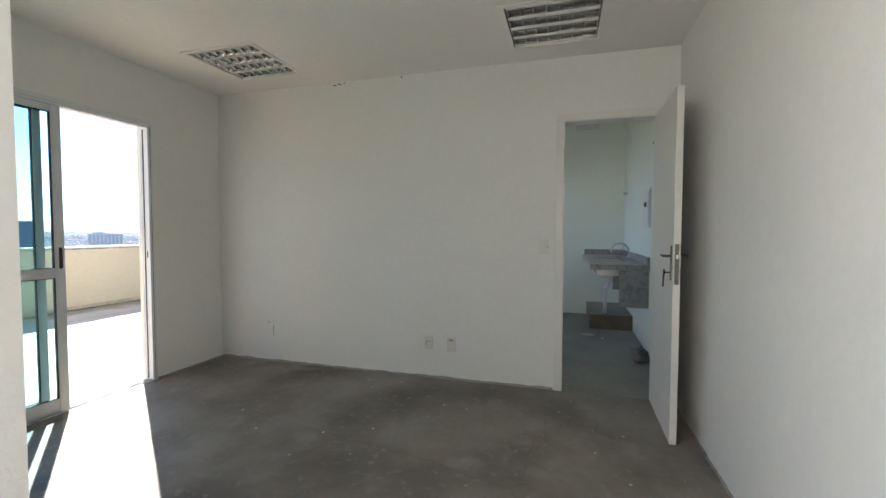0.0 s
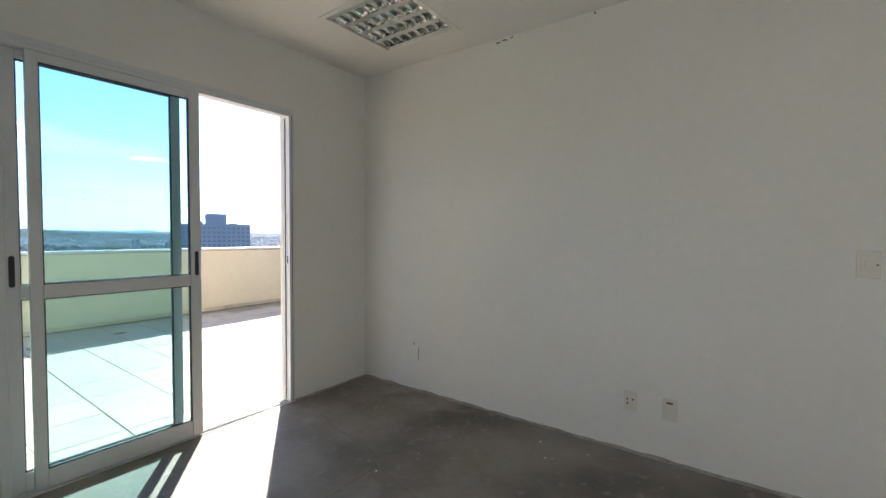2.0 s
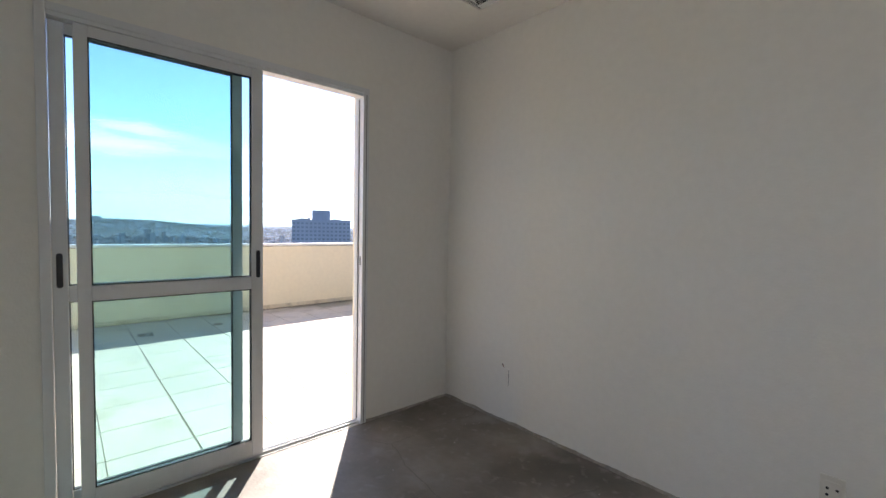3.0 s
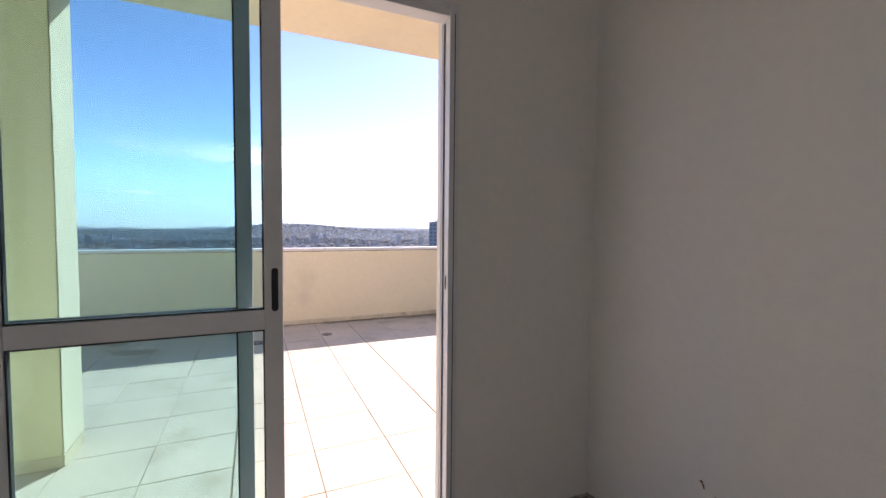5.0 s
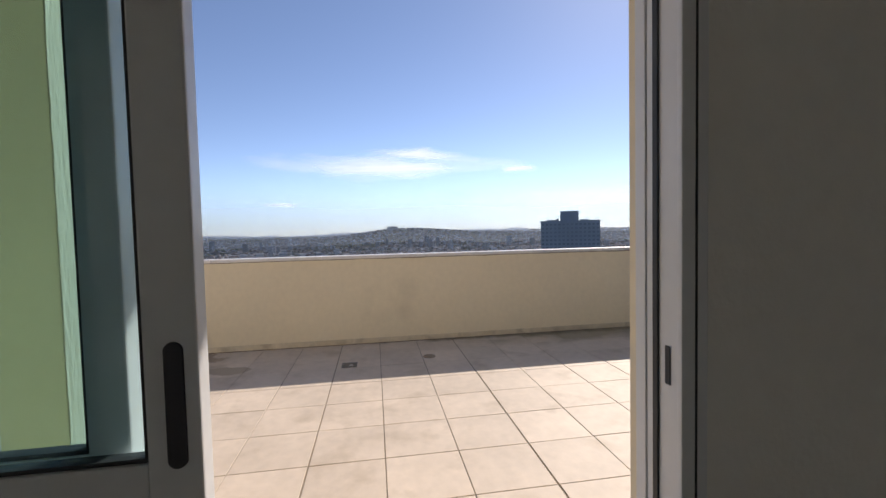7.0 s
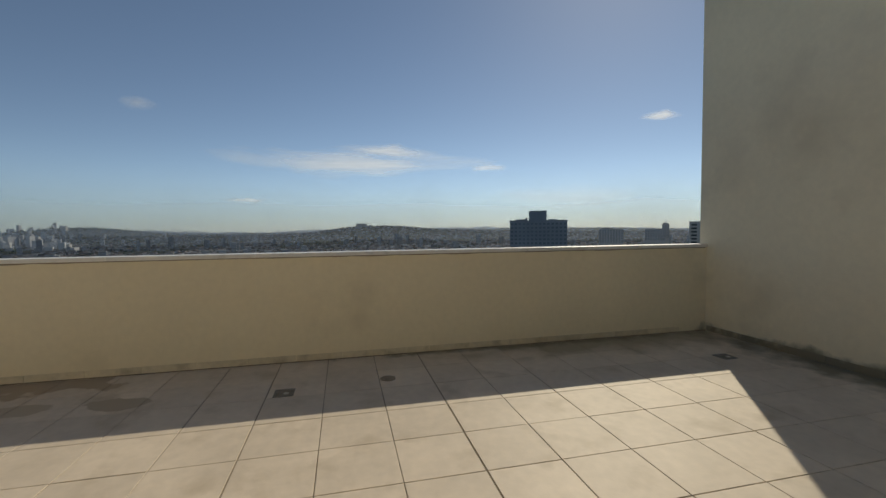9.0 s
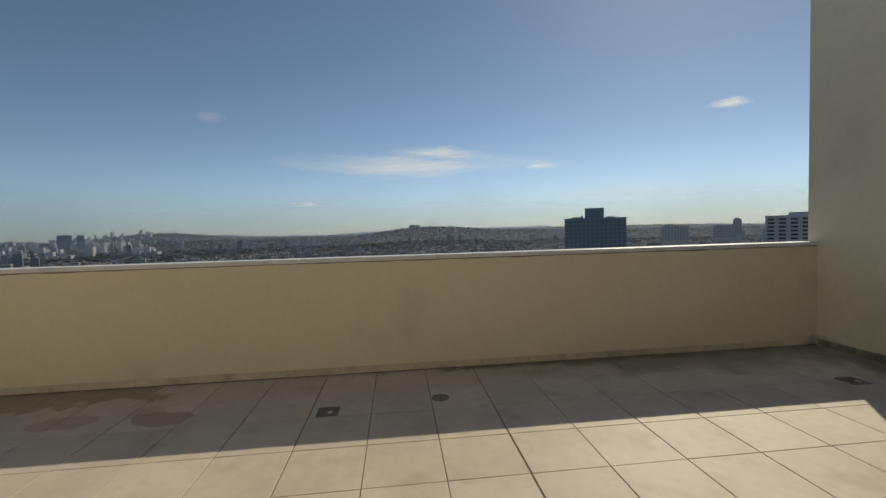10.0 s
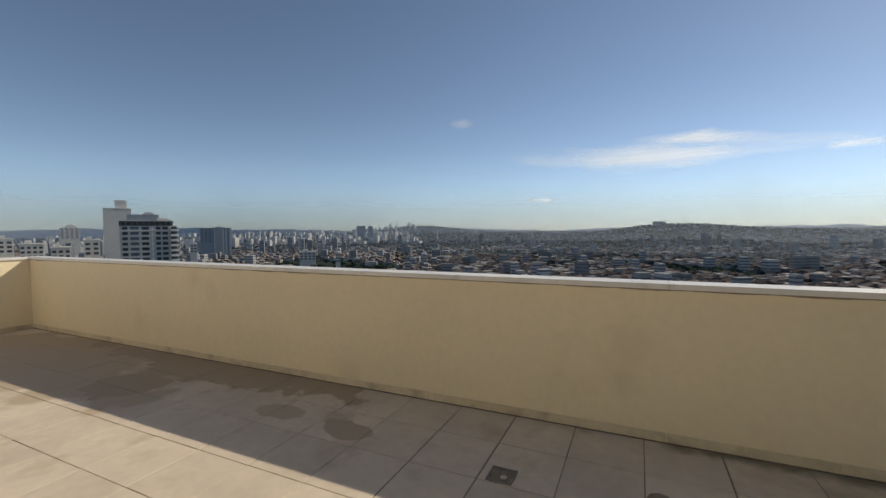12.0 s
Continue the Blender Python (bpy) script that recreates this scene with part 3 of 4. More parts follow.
solid("wall_kitchen_inner", box((2.0, 0.121, 2.10), (4.079, 0.13, 2.949)), M_KITCHEN, "pale painted kitchen wall above the doorway", "wall", "structure")
bm = bmesh.new()
for lo, hi in (((1.88, 0.122, -0.1), (2.0, 3.358, 0.9)), ((1.88, 0.122, 2.3), (2.0, 3.358, 2.95)), ((1.88, 0.122, 0.9), (2.0, 0.6, 2.3)), ((1.88, 2.9, 0.9), (2.0, 3.358, 2.3))):
    add_box(bm, lo, hi)
solid("wall_kitchen_west", bm, M_KITCHEN, "pale painted kitchen wall with a window opening", "wall", "structure")

sink = base("sink_counter", "grey granite sink counter fixed along the kitchen wall", "sink", (4.07, 2.3, 0.9))
tb = bmesh.new()
for lo, hi in (((3.53, 1.28, 0.865), (4.078, 1.95, 0.90)), ((3.53, 2.50, 0.865), (4.078, 3.356, 0.90)), ((3.53, 1.951, 0.865), (3.62, 2.499, 0.90)), ((3.95, 1.951, 0.865), (4.078, 2.499, 0.90))):
    add_box(tb, lo, hi, 0.003)
frame_part("worktop", tb, M_GRANITE, sink)
frame_part("front_edge", box((3.53, 1.262, 0.845), (4.078, 1.279, 0.902), 0.003), M_GRANITE, sink)
frame_part("front_edge", box((3.512, 1.262, 0.845), (3.529, 3.356, 0.902), 0.003), M_GRANITE, sink)
frame_part("splashback", box((4.056, 1.28, 0.9005), (4.078, 3.335, 0.98), 0.003), M_GRANITE, sink)
frame_part("splashback", box((3.53, 3.336, 0.9005), (4.078, 3.358, 0.98), 0.003), M_GRANITE, sink)
frame_part("apron", box((3.80, 1.30, 0.46), (4.078, 1.325, 0.8645), 0.003), M_GRANITE, sink)
frame_part("apron", box((3.80, 1.95, 0.56), (3.93, 1.972, 0.8645), 0.003), M_GRANITE, sink)
bb = bmesh.new()
for lo, hi in (((3.62, 1.951, 0.72), (3.95, 2.499, 0.725)), ((3.615, 1.951, 0.72), (3.62, 2.499, 0.89)), ((3.95, 1.951, 0.72), (3.955, 2.499, 0.89)), ((3.62, 1.946, 0.72), (3.95, 1.951, 0.89)), ((3.62, 2.499, 0.72), (3.95, 2.504, 0.89))):
    add_box(bb, lo, hi, 0.001)
frame_part("bowl", bb, M_STEEL, sink)
pb = rod(bmesh.new(), (3.785, 2.3, 0.60), (3.785, 2.3, 0.719), 0.036)
tube(pb, [(3.785, 2.3, 0.62), (3.785, 2.3, 0.56), (3.775, 2.34, 0.53), (3.765, 2.38, 0.55), (3.76, 2.42, 0.52), (3.76, 2.44, 0.4), (3.76, 2.45, 0.185)], 0.022)
frame_part("siphon", pb, M_PVC, sink)
fb = rod(bmesh.new(), (4.0, 2.2, 0.9005), (4.0, 2.2, 0.955), 0.022)
tube(fb, [(4.0, 2.2, 0.95)] + [(3.90 + 0.10 * math.cos(a), 2.2, 1.0 + 0.10 * math.sin(a)) for a in [k * math.pi / 10 for k in range(10)]] + [(3.80, 2.2, 1.0), (3.798, 2.2, 0.985)], 0.010)
rod(fb, (4.0, 2.2, 0.93), (4.0, 2.14, 0.945), 0.008)
frame_part("tap", fb, M_STEEL, sink)
M_BROWN = material("brown_board", (0.15, 0.12, 0.085), 0.85, big=(6, 0.25), fine=(50, 0.15))
plinth = base("plinth", "rough cement plinth with a dark brown front under the sink", "plinth", (3.82, 2.8, 0))
frame_part("body", box((3.57, 2.345, -0.004), (4.078, 3.356, 0.185), 0.006), M_KFLOOR, plinth)
frame_part("front", box((3.57, 2.33, -0.004), (4.078, 2.3445, 0.178), 0.003), M_BROWN, plinth)
pn = base("breaker_panel", "cream metal breaker panel on the kitchen wall", "breaker box", (4.08, 1.46, 1.48))
frame_part("case", box((4.066, 1.28, 1.28), (4.079, 1.64, 1.68), 0.003), M_PLASTIC, pn)
frame_part("cover", box((4.056, 1.31, 1.31), (4.0655, 1.61, 1.65), 0.003), M_PLASTIC, pn)
for k in range(5):
    frame_part("breaker", box((4.050, 1.40 + k * 0.026, 1.50), (4.0555, 1.42 + k * 0.026, 1.545), 0.001), M_DARK, pn)
solid("pipe_stub", rod(bmesh.new(), (4.08, 3.05, 1.78), (4.03, 3.05, 1.78), 0.016), M_STEEL, "short pipe stub in the kitchen wall", "pipe")
for z in (1.0, 1.045):
    solid("cable_hole", rod(bmesh.new(), (4.081, 1.13, z), (4.077, 1.13, z), 0.014), M_DARK, "dark cable hole in the kitchen wall", "hole")
solid("cable_end", tube(bmesh.new(), [(4.082, 1.24, 2.11), (4.070, 1.20, 2.105), (4.068, 0.98, 2.10), (4.072, 0.72, 2.115)], 0.005, 6), M_ORANGE, "loose brown cable running along the kitchen wall", "cable")
vg = base("vent_grille", "grey air vent high on the kitchen wall", "vent", (3.54, 3.36, 2.82))
frame_part("frame", box((3.39, 3.345, 2.76), (3.70, 3.3595, 2.89), 0.003), M_LAMPBOX, vg)
for k in range(5):
    frame_part("slat", box((3.40, 3.338, 2.772 + k * 0.023), (3.69, 3.3445, 2.786 + k * 0.023), 0.001), M_LAMPBOX, vg)


def lump(name, label, at, size, seed):
    b3 = bmesh.new()
    bmesh.ops.create_icosphere(b3, subdivisions=2, radius=1)
    for v in b3.verts:
        d = 1 + 0.34 * noise.noise(v.co * 1.4 + Vector((seed, 0, 0))) + 0.16 * noise.noise(v.co * 4.0 + Vector((0, seed, 0)))
        v.co = Vector((v.co.x * size[0] * d, v.co.y * size[1] * d, max(v.co.z, -0.8) * size[2] * d))
    low = min(v.co.z for v in b3.verts)
    for v in b3.verts:
        v.co += Vector((at[0], at[1], at[2] - low))
    solid(name, b3, M_STONE, label, "rubble")


lump("rubble_lump", "dark lump of broken concrete on the kitchen floor", (3.955, 0.98, -0.004), (0.085, 0.10, 0.075), 3)
solid("plaster_offcut", box((3.46, 1.93, -0.004), (3.60, 1.975, 0.010), 0.003), M_CRUMB, "pale offcut lying on the kitchen floor", "rubble")
solid("plaster_offcut", box((3.67, 1.80, -0.004), (3.70, 1.84, 0.006), 0.002), M_CRUMB, "small pale offcut on the kitchen floor", "rubble")

# ---- terrace ----
solid("terrace_slab", box((-4.75, END_Y - 0.2, -0.45), (-0.072, WALL_Y + 0.1, TER - 0.006)), M_GROUT, "terrace floor bed with dark tile joints", "floor", "structure")
solid("terrace_slab_side", box((-0.07, 0.121, -0.45), (1.879, WALL_Y + 0.1, TER - 0.007)), M_GROUT, "terrace floor bed beside the kitchen", "floor", "structure")
# Unseen rear roof, kept short so sun reaches the added opening.
solid("roof_slab_rear", box((-0.30, END_Y, 2.70), (RIGHT + 0.12, -3.061, 2.95)), M_EXT, "unseen beige roof slab over the rear room, kept short for sun", "roof", "structure")
solid("roof_slab", box((-1.875, -3.06, 2.70), (RIGHT + 0.12, 0.12, 2.95)), M_EXT, "beige roof slab overhanging the terrace", "roof", "structure")
solid("wall_tall", box((-4.615, WALL_Y, -0.4), (1.879, WALL_Y + 0.18, 5.2)), M_EXT, "tall beige rendered end wall of the terrace", "wall", "structure")
solid("wall_parapet", box((-4.67, END_Y, -0.4), (PAR_X, WALL_Y - 0.001, PAR_TOP)), M_EXT, "beige rendered parapet wall", "wall", "structure")
solid("wall_parapet_end", box((-4.67, END_Y - 0.16, -0.4), (-0.07, END_Y - 0.001, PAR_TOP)), M_EXT, "beige rendered parapet wall at the terrace end", "wall", "structure")
pill = base("wall_pillar", "yellow rendered terrace pillar with one scratched face", "pillar", (-1.55, -2.54, TER), kind="structure")
frame_part("shaft", box((-1.705, -2.65, TER - 0.005), (-1.415, -2.403, 2.70), 0.006), M_PILLAR, pill)
rb = bmesh.new()
nx, nz = 16, 150
grid = [[rb.verts.new((-1.707 + 0.294 * i / nx, -2.4025 + 0.004 + 0.005 * max(0, noise.noise(Vector((i * 0.9, k * 0.22, 3)))), TER + 0.07 + (2.70 - TER - 0.072) * k / nz)) for i in range(nx + 1)] for k in range(nz + 1)]
for k in range(nz):
    for i in range(nx):
        rb.faces.new((grid[k][i], grid[k][i + 1], grid[k + 1][i + 1], grid[k + 1][i])).smooth = True
frame_part("scratched_coat", rb, M_EXT_ROUGH, pill)
frame_part("skirting", box((-1.71, -2.4025, TER), (-1.41, -2.394, TER + 0.065), 0.002), M_SKIRT, pill)
frame_part("skirting", box((-1.4145, -2.655, TER), (-1.406, -2.4025, TER + 0.065), 0.002), M_SKIRT, pill)

coping = base("trim_coping", "white marble coping slabs on the parapet", "coping", (-4.6, -3, PAR_TOP), kind="structure")
y = END_Y - 0.16
while y < WALL_Y - 0.05:
    y2 = min(y + 1.2, WALL_Y - 0.004)
    frame_part("coping_slab", box((-4.70, y + 0.0015, PAR_TOP), (PAR_X + 0.018, y2 - 0.0015, PAR_TOP + 0.036), 0.003), M_COPING, coping)
    y = y2
x = PAR_X + 0.02
while x < -0.1:
    x2 = min(x + 1.2, -0.08)
    frame_part("coping_slab", box((x + 0.0015, END_Y - 0.18, PAR_TOP), (x2 - 0.0015, END_Y + 0.018, PAR_TOP + 0.036), 0.003), M_COPING, coping)
    x = x2


# Ragged brown strip painting the shadow and joint line under the coping.
dl = bmesh.new()
rows = []
for k in range(401):
    yy = END_Y + 0.01 + (WALL_Y - END_Y - 0.03) * k / 400
    h = 0.006 + 0.013 * abs(noise.noise(Vector((yy * 2.3, 5, 0)))) + 0.005 * abs(noise.noise(Vector((yy * 14, 2, 0))))
    rows.append([dl.verts.new((PAR_X + dx, yy, PAR_TOP - dz)) for dx, dz in ((0.0035, 0.0005), (0.0035, h), (0.0002, h + 0.001))])
for p, q in zip(rows, rows[1:]):
    for k in range(2):
        dl.faces.new((p[k], p[k + 1], q[k + 1], q[k]))
solid("trim_drip_line", dl, M_CAP, "brown strip painting the shaded joint line under the coping", "joint", "structure")


def floor_drain(label, x, y, turn=0):
    d = base("floor_drain", label, "floor drain", (x, y, TER), group="terrace floor drains")
    d.rotation_euler = (0, 0, radians(turn))
    fb4 = bmesh.new()
    for lo, hi in (((-0.075, -0.075, 0.0005), (0.075, -0.060, 0.006)), ((-0.075, 0.060, 0.0005), (0.075, 0.075, 0.006)), ((-0.075, -0.060, 0.0005), (-0.060, 0.060, 0.006)), ((0.060, -0.060, 0.0005), (0.075, 0.060, 0.006))):
        add_box(fb4, lo, hi, 0.001)
    part("frame", fb4, M_IRON, d)
    part("pan", box((-0.0595, -0.0595, 0.0005), (0.0595, 0.0595, 0.002)), M_CAP, d)
    for k in range(6):
        part("bar", box((-0.0595, -0.051 + k * 0.0204 - 0.005, 0.0025), (0.0595, -0.051 + k * 0.0204 + 0.005, 0.0055), 0.001), M_IRON, d)
    part("plug", rod(bmesh.new(), (0.022, 0.018, 0.0055), (0.022, 0.018, 0.0095), 0.022, 0.018, 14), M_STEEL, d)
    return d


floor_drain("square grey metal floor drain in the tiled terrace", -3.722, -1.425)
floor_drain("square dark floor drain near the tall terrace wall", -3.59, 2.60)
solid("drain_cap", rod(bmesh.new(), (-3.834, -0.613, TER + 0.0005), (-3.834, -0.613, TER + 0.006), 0.068, 0.064, 9), M_CAP, "round brown cap set in the terrace tiles", "drain cap")

# ---- distance ----
def land(x, y):
    """Height of the far ground."""
    r = math.hypot(x, y)
    az = math.degrees(math.atan2(-x, y))
    z = -46.0
    rise = min(max((r - 1100) / 1700, 0), 1)
    z += 22 * rise * rise * (3 - 2 * rise) * min(max((152 - az) / 20, 0), 1)

    def hill(cx, cy, sx, sy, h):
        return h * math.exp(-((x - cx) / sx) ** 2 - ((y - cy) / sy) ** 2)

    z += hill(-2100, 130, 420, 300, 43) + hill(-2250, 560, 420, 380, 18) + hill(-3000, -1560, 500, 330, 56) + hill(-3300, 1700, 600, 900, 26)
    z += 3.0 * noise.noise(Vector((x * 0.004, y * 0.004, 0))) * rise
    return z


def spot(az, r):
    return -r * math.sin(radians(az)), r * math.cos(radians(az))


M_LAND = material("far_ground", (0.042, 0.050, 0.046), 0.95, big=(0.004, 0.35), fine=(0.05, 0.35))
M_HOUSE = material("far_walls", (0.27, 0.265, 0.26), 0.9, big=(0.01, 0.1), fine=(0.2, 0.15), island=0.9)
M_ROOF = material("far_roofs", (0.19, 0.155, 0.14), 0.9, big=(0.01, 0.15), fine=(0.2, 0.15), island=0.55)
M_WOOD = material("far_leaves", (0.036, 0.053, 0.040), 0.9, big=(0.02, 0.3), fine=(0.3, 0.3), island=0.4)
M_BLOCK = material("far_concrete", (0.31, 0.315, 0.32), 0.85, big=(0.05, 0.08), fine=(0.5, 0.06), island=0.45)
# Facade blue-grey lightened to hold the paleness of haze.
M_BLUE = material("far_hazed_facade", (0.25, 0.28, 0.32), 0.5, big=(0.05, 0.1), fine=(0.5, 0.06))
M_PALE = material("far_pale_facade", (0.55, 0.54, 0.52), 0.85, big=(0.05, 0.06), fine=(0.5, 0.05))
M_WINDOW = material("far_window", (0.12, 0.145, 0.175), 0.25, big=(0.1, 0.2), fine=(1, 0.1))

M_DARKWIN = material("far_dark_window", (0.03, 0.035, 0.04), 0.3, big=(0.1, 0.2), fine=(1, 0.1))

for far_mat in (M_LAND, M_HOUSE, M_ROOF, M_WOOD, M_BLOCK, M_PALE, M_BLUE):
    far_mat.node_tree.nodes["Principled BSDF"].inputs["Specular IOR Level"].default_value = 0.0

gb = bmesh.new()
radii = [0.0] + [60 * 1.09 ** k for k in range(52)]
radii = [r for r in radii if r < 4900] + [4900]
count = 180
rings = []
for r in radii:
    ring = []
    for k in range(count):
        x, y = spot(360 * k / count, max(r, 1))
        ring.append(gb.verts.new((x, y, land(x, y))))
    rings.append(ring)
for a, b in zip(rings, rings[1:]):
    for k in range(count):
        gb.faces.new((a[k], b[k], b[(k + 1) % count], a[(k + 1) % count])).smooth = True
gb.faces.new(rings[0])
solid("ground", gb, M_LAND, "far dark green ground under the city", "ground", "structure")


def raw_boxes(name, rows, mat, label, category):
    """Many upright boxes (x, y, z, half width, half depth, height, turn) as one mesh."""
    verts, faces = [], []
    for x, y, z, w, d, h, a in rows:
        c, s = math.cos(a), math.sin(a)
        n0 = len(verts)
        for zz in (z - 2, z + h):
            for u, v in ((-w, -d), (w, -d), (w, d), (-w, d)):
                verts.append((x + c * u - s * v, y + s * u + c * v, zz))
        faces += [tuple(n0 + i for i in f) for f in ((4, 5, 6, 7), (0, 1, 5, 4), (1, 2, 6, 5), (2, 3, 7, 6), (3, 0, 4, 7))]
    me = bpy.data.meshes.new(name)
    me.from_pydata(verts, [], faces)
    me.materials.append(mat)
    return tagged(new(name, me), label, category, "", "stuff")


def raw_gables(name, rows, mat, label, category):
    """Many pitched roofs (x, y, z, half width, half depth, rise, turn) as one mesh."""
    verts, faces = [], []
    for x, y, z, w, d, h, a in rows:
        c, s = math.cos(a), math.sin(a)
        n0 = len(verts)
        for u, v, zz in ((-w, -d, 0.02), (w, -d, 0.02), (w, d, 0.02), (-w, d, 0.02), (-w, 0, h), (w, 0, h)):
            verts.append((x + c * u - s * v, y + s * u + c * v, z + zz))
        faces += [tuple(n0 + i for i in f) for f in ((0, 1, 5, 4), (2, 3, 4, 5), (0, 4, 3), (1, 2, 5))]
    me = bpy.data.meshes.new(name)
    me.from_pydata(verts, [], faces)
    me.materials.append(mat)
    return tagged(new(name, me), label, category, "", "stuff")


rng = random.Random(11)
walls, roofs, blocks = [], [], []
for _ in range(24000):
    th = rng.uniform(0.0125, 0.165)
    r = 47 / th if rng.random() < 0.6 else rng.uniform(560, 2500)
    az = rng.uniform(28, 168)
    x, y = spot(az, r)
    z = land(x, y)
    if noise.noise(Vector((x * 0.006, y * 0.006, 4))) < -0.22:
        continue
    a = radians(25) + 0.5 * noise.noise(Vector((x * 0.002, y * 0.002, 9)))
    tall = rng.random() < (0.035 if az > 100 else 0.015)
    w, d = rng.uniform(2.4, 5.5), rng.uniform(2.4, 6)
    if tall and (r < 1700 or az > 110):
        h = rng.uniform(12, 30) * (1.0 if r > 900 else 0.6)
        blocks.append((x, y, z, w, d, h, a))
    else:
        h = rng.uniform(2.5, 6)
        walls.append((x, y, z, w, d, h, a))
        if rng.random() < 0.5:
            roofs.append((x, y, z + h, w * 1.04, d * 1.04, rng.uniform(0.9, 2.0), a))
pale = []
for _ in range(520):
    az, r = rng.uniform(118, 158), rng.uniform(1300, 3400)
    x, y = spot(az, r)
    pale.append((x, y, land(x, y), rng.uniform(4, 9), rng.uniform(4, 9), abs(rng.gauss(12, 7)) + 5, rng.uniform(0, 3)))
raw_boxes("far_pale_blocks", pale, M_PALE, "far pale apartment blocks towards the old town", "buildings")
raw_boxes("far_houses", walls, M_HOUSE, "far low city houses with pale and dark walls", "houses")
raw_gables("far_house_roofs", roofs, M_ROOF, "far terracotta and grey house roofs", "roofs")
bands = []
for x, y, z, w, d, h, a in blocks:
    if math.hypot(x, y) < 1700:
        bands += [(x, y, z + 3.5 + 3.1 * k, w + 0.06, d + 0.06, -0.7, a) for k in range(int(h / 3.1))]
raw_boxes("far_block_windows", bands, M_WINDOW, "rows of dark windows on far city blocks", "windows")
raw_boxes("far_blocks", blocks, M_BLOCK, "far mid-rise city blocks in pale concrete", "buildings")

sub = bmesh.new()
bmesh.ops.create_icosphere(sub, subdivisions=1, radius=1)
ico_v = [v.co.copy() for v in sub.verts]
ico_f = [tuple(v.index for v in f.verts) for f in sub.faces]
sub.free()
verts, faces = [], []
for _ in range(14000):
    th = rng.uniform(0.008, 0.16)
    r = min(47 / th, 4200) if rng.random() < 0.6 else rng.uniform(1500, 3600)
    az = rng.uniform(28, 168)
    x, y = spot(az, r)
    if noise.noise(Vector((x * 0.006, y * 0.006, 4))) > 0.25 and r < 1600:
        continue
    s = rng.uniform(1.6, 3.8) * (1 + r / 5000)
    n0, z = len(verts), land(x, y)
    for v in ico_v:
        k = rng.uniform(0.65, 1.25)
        verts.append((x + v.x * s * 1.3 * k, y + v.y * s * 1.3 * k, z + s * 0.3 + v.z * s * 0.8 * k))
    faces += [tuple(n0 + i for i in f) for f in ico_f]
me = bpy.data.meshes.new("far_trees")
me.from_pydata(verts, [], faces)
me.materials.append(M_WOOD)
tagged(new("far_trees", me), "far dark green woods and street trees", "trees", "", "stuff")


def far_building(label, az0, az1, r, top, depth, wall_mat, floors=10, cols=0, roofs=(), balcony=False, name="apartment_building", glass=None):
    """A city block facing the terrace: walls, floor bands or windows, roof boxes."""
    mid = (az0 + az1) / 2
    x, y = spot(mid, r)
    w = r * radians(abs(az1 - az0))
    z0 = land(x, y) - 1
    b = base(name, label, "building", (x, y, z0), group="")
    b.rotation_euler = (0, 0, radians(mid))
    part("wall", box((-w / 2, 0, 0), (w / 2, depth, top - z0), 0.05), wall_mat, b)
    part("parapet", box((-w / 2 - 0.3, -0.3, top - z0 - 0.2), (w / 2 + 0.3, depth + 0.3, top - z0 + 0.7), 0.05), wall_mat, b)
    for a, c, h in roofs:
        part("roof_box", box((-w / 2 + a * w, depth * 0.2, top - z0 + 0.7), (-w / 2 + c * w, depth * 0.8, top - z0 + h), 0.05), wall_mat, b)
    for k in range(floors):
        zt = top - z0 - 2.2 - k * 3.0
        if cols:
            cell = w / cols
            pane = mesh_of("window", box((-cell * 0.3, -0.12, -0.75), (cell * 0.3, 0.05, 0.75)), glass or M_WINDOW)
            for i in range(cols):
                o = new("window", pane)
                o.parent, o.location = b, (-w / 2 + (i + 0.5) * cell, 0, zt)
        else:
            part("window_band", box((-w / 2 + 0.8, -0.12, zt - 0.8), (w / 2 - 0.8, 0.05, zt + 0.7)), glass or M_WINDOW, b)
        if balcony:
            part("balcony", box((-w / 2 + 0.5, -1.6, zt - 1.7), (w / 2 - 0.5, -0.13, zt - 0.75), 0.04), M_PALE, b)
    return b


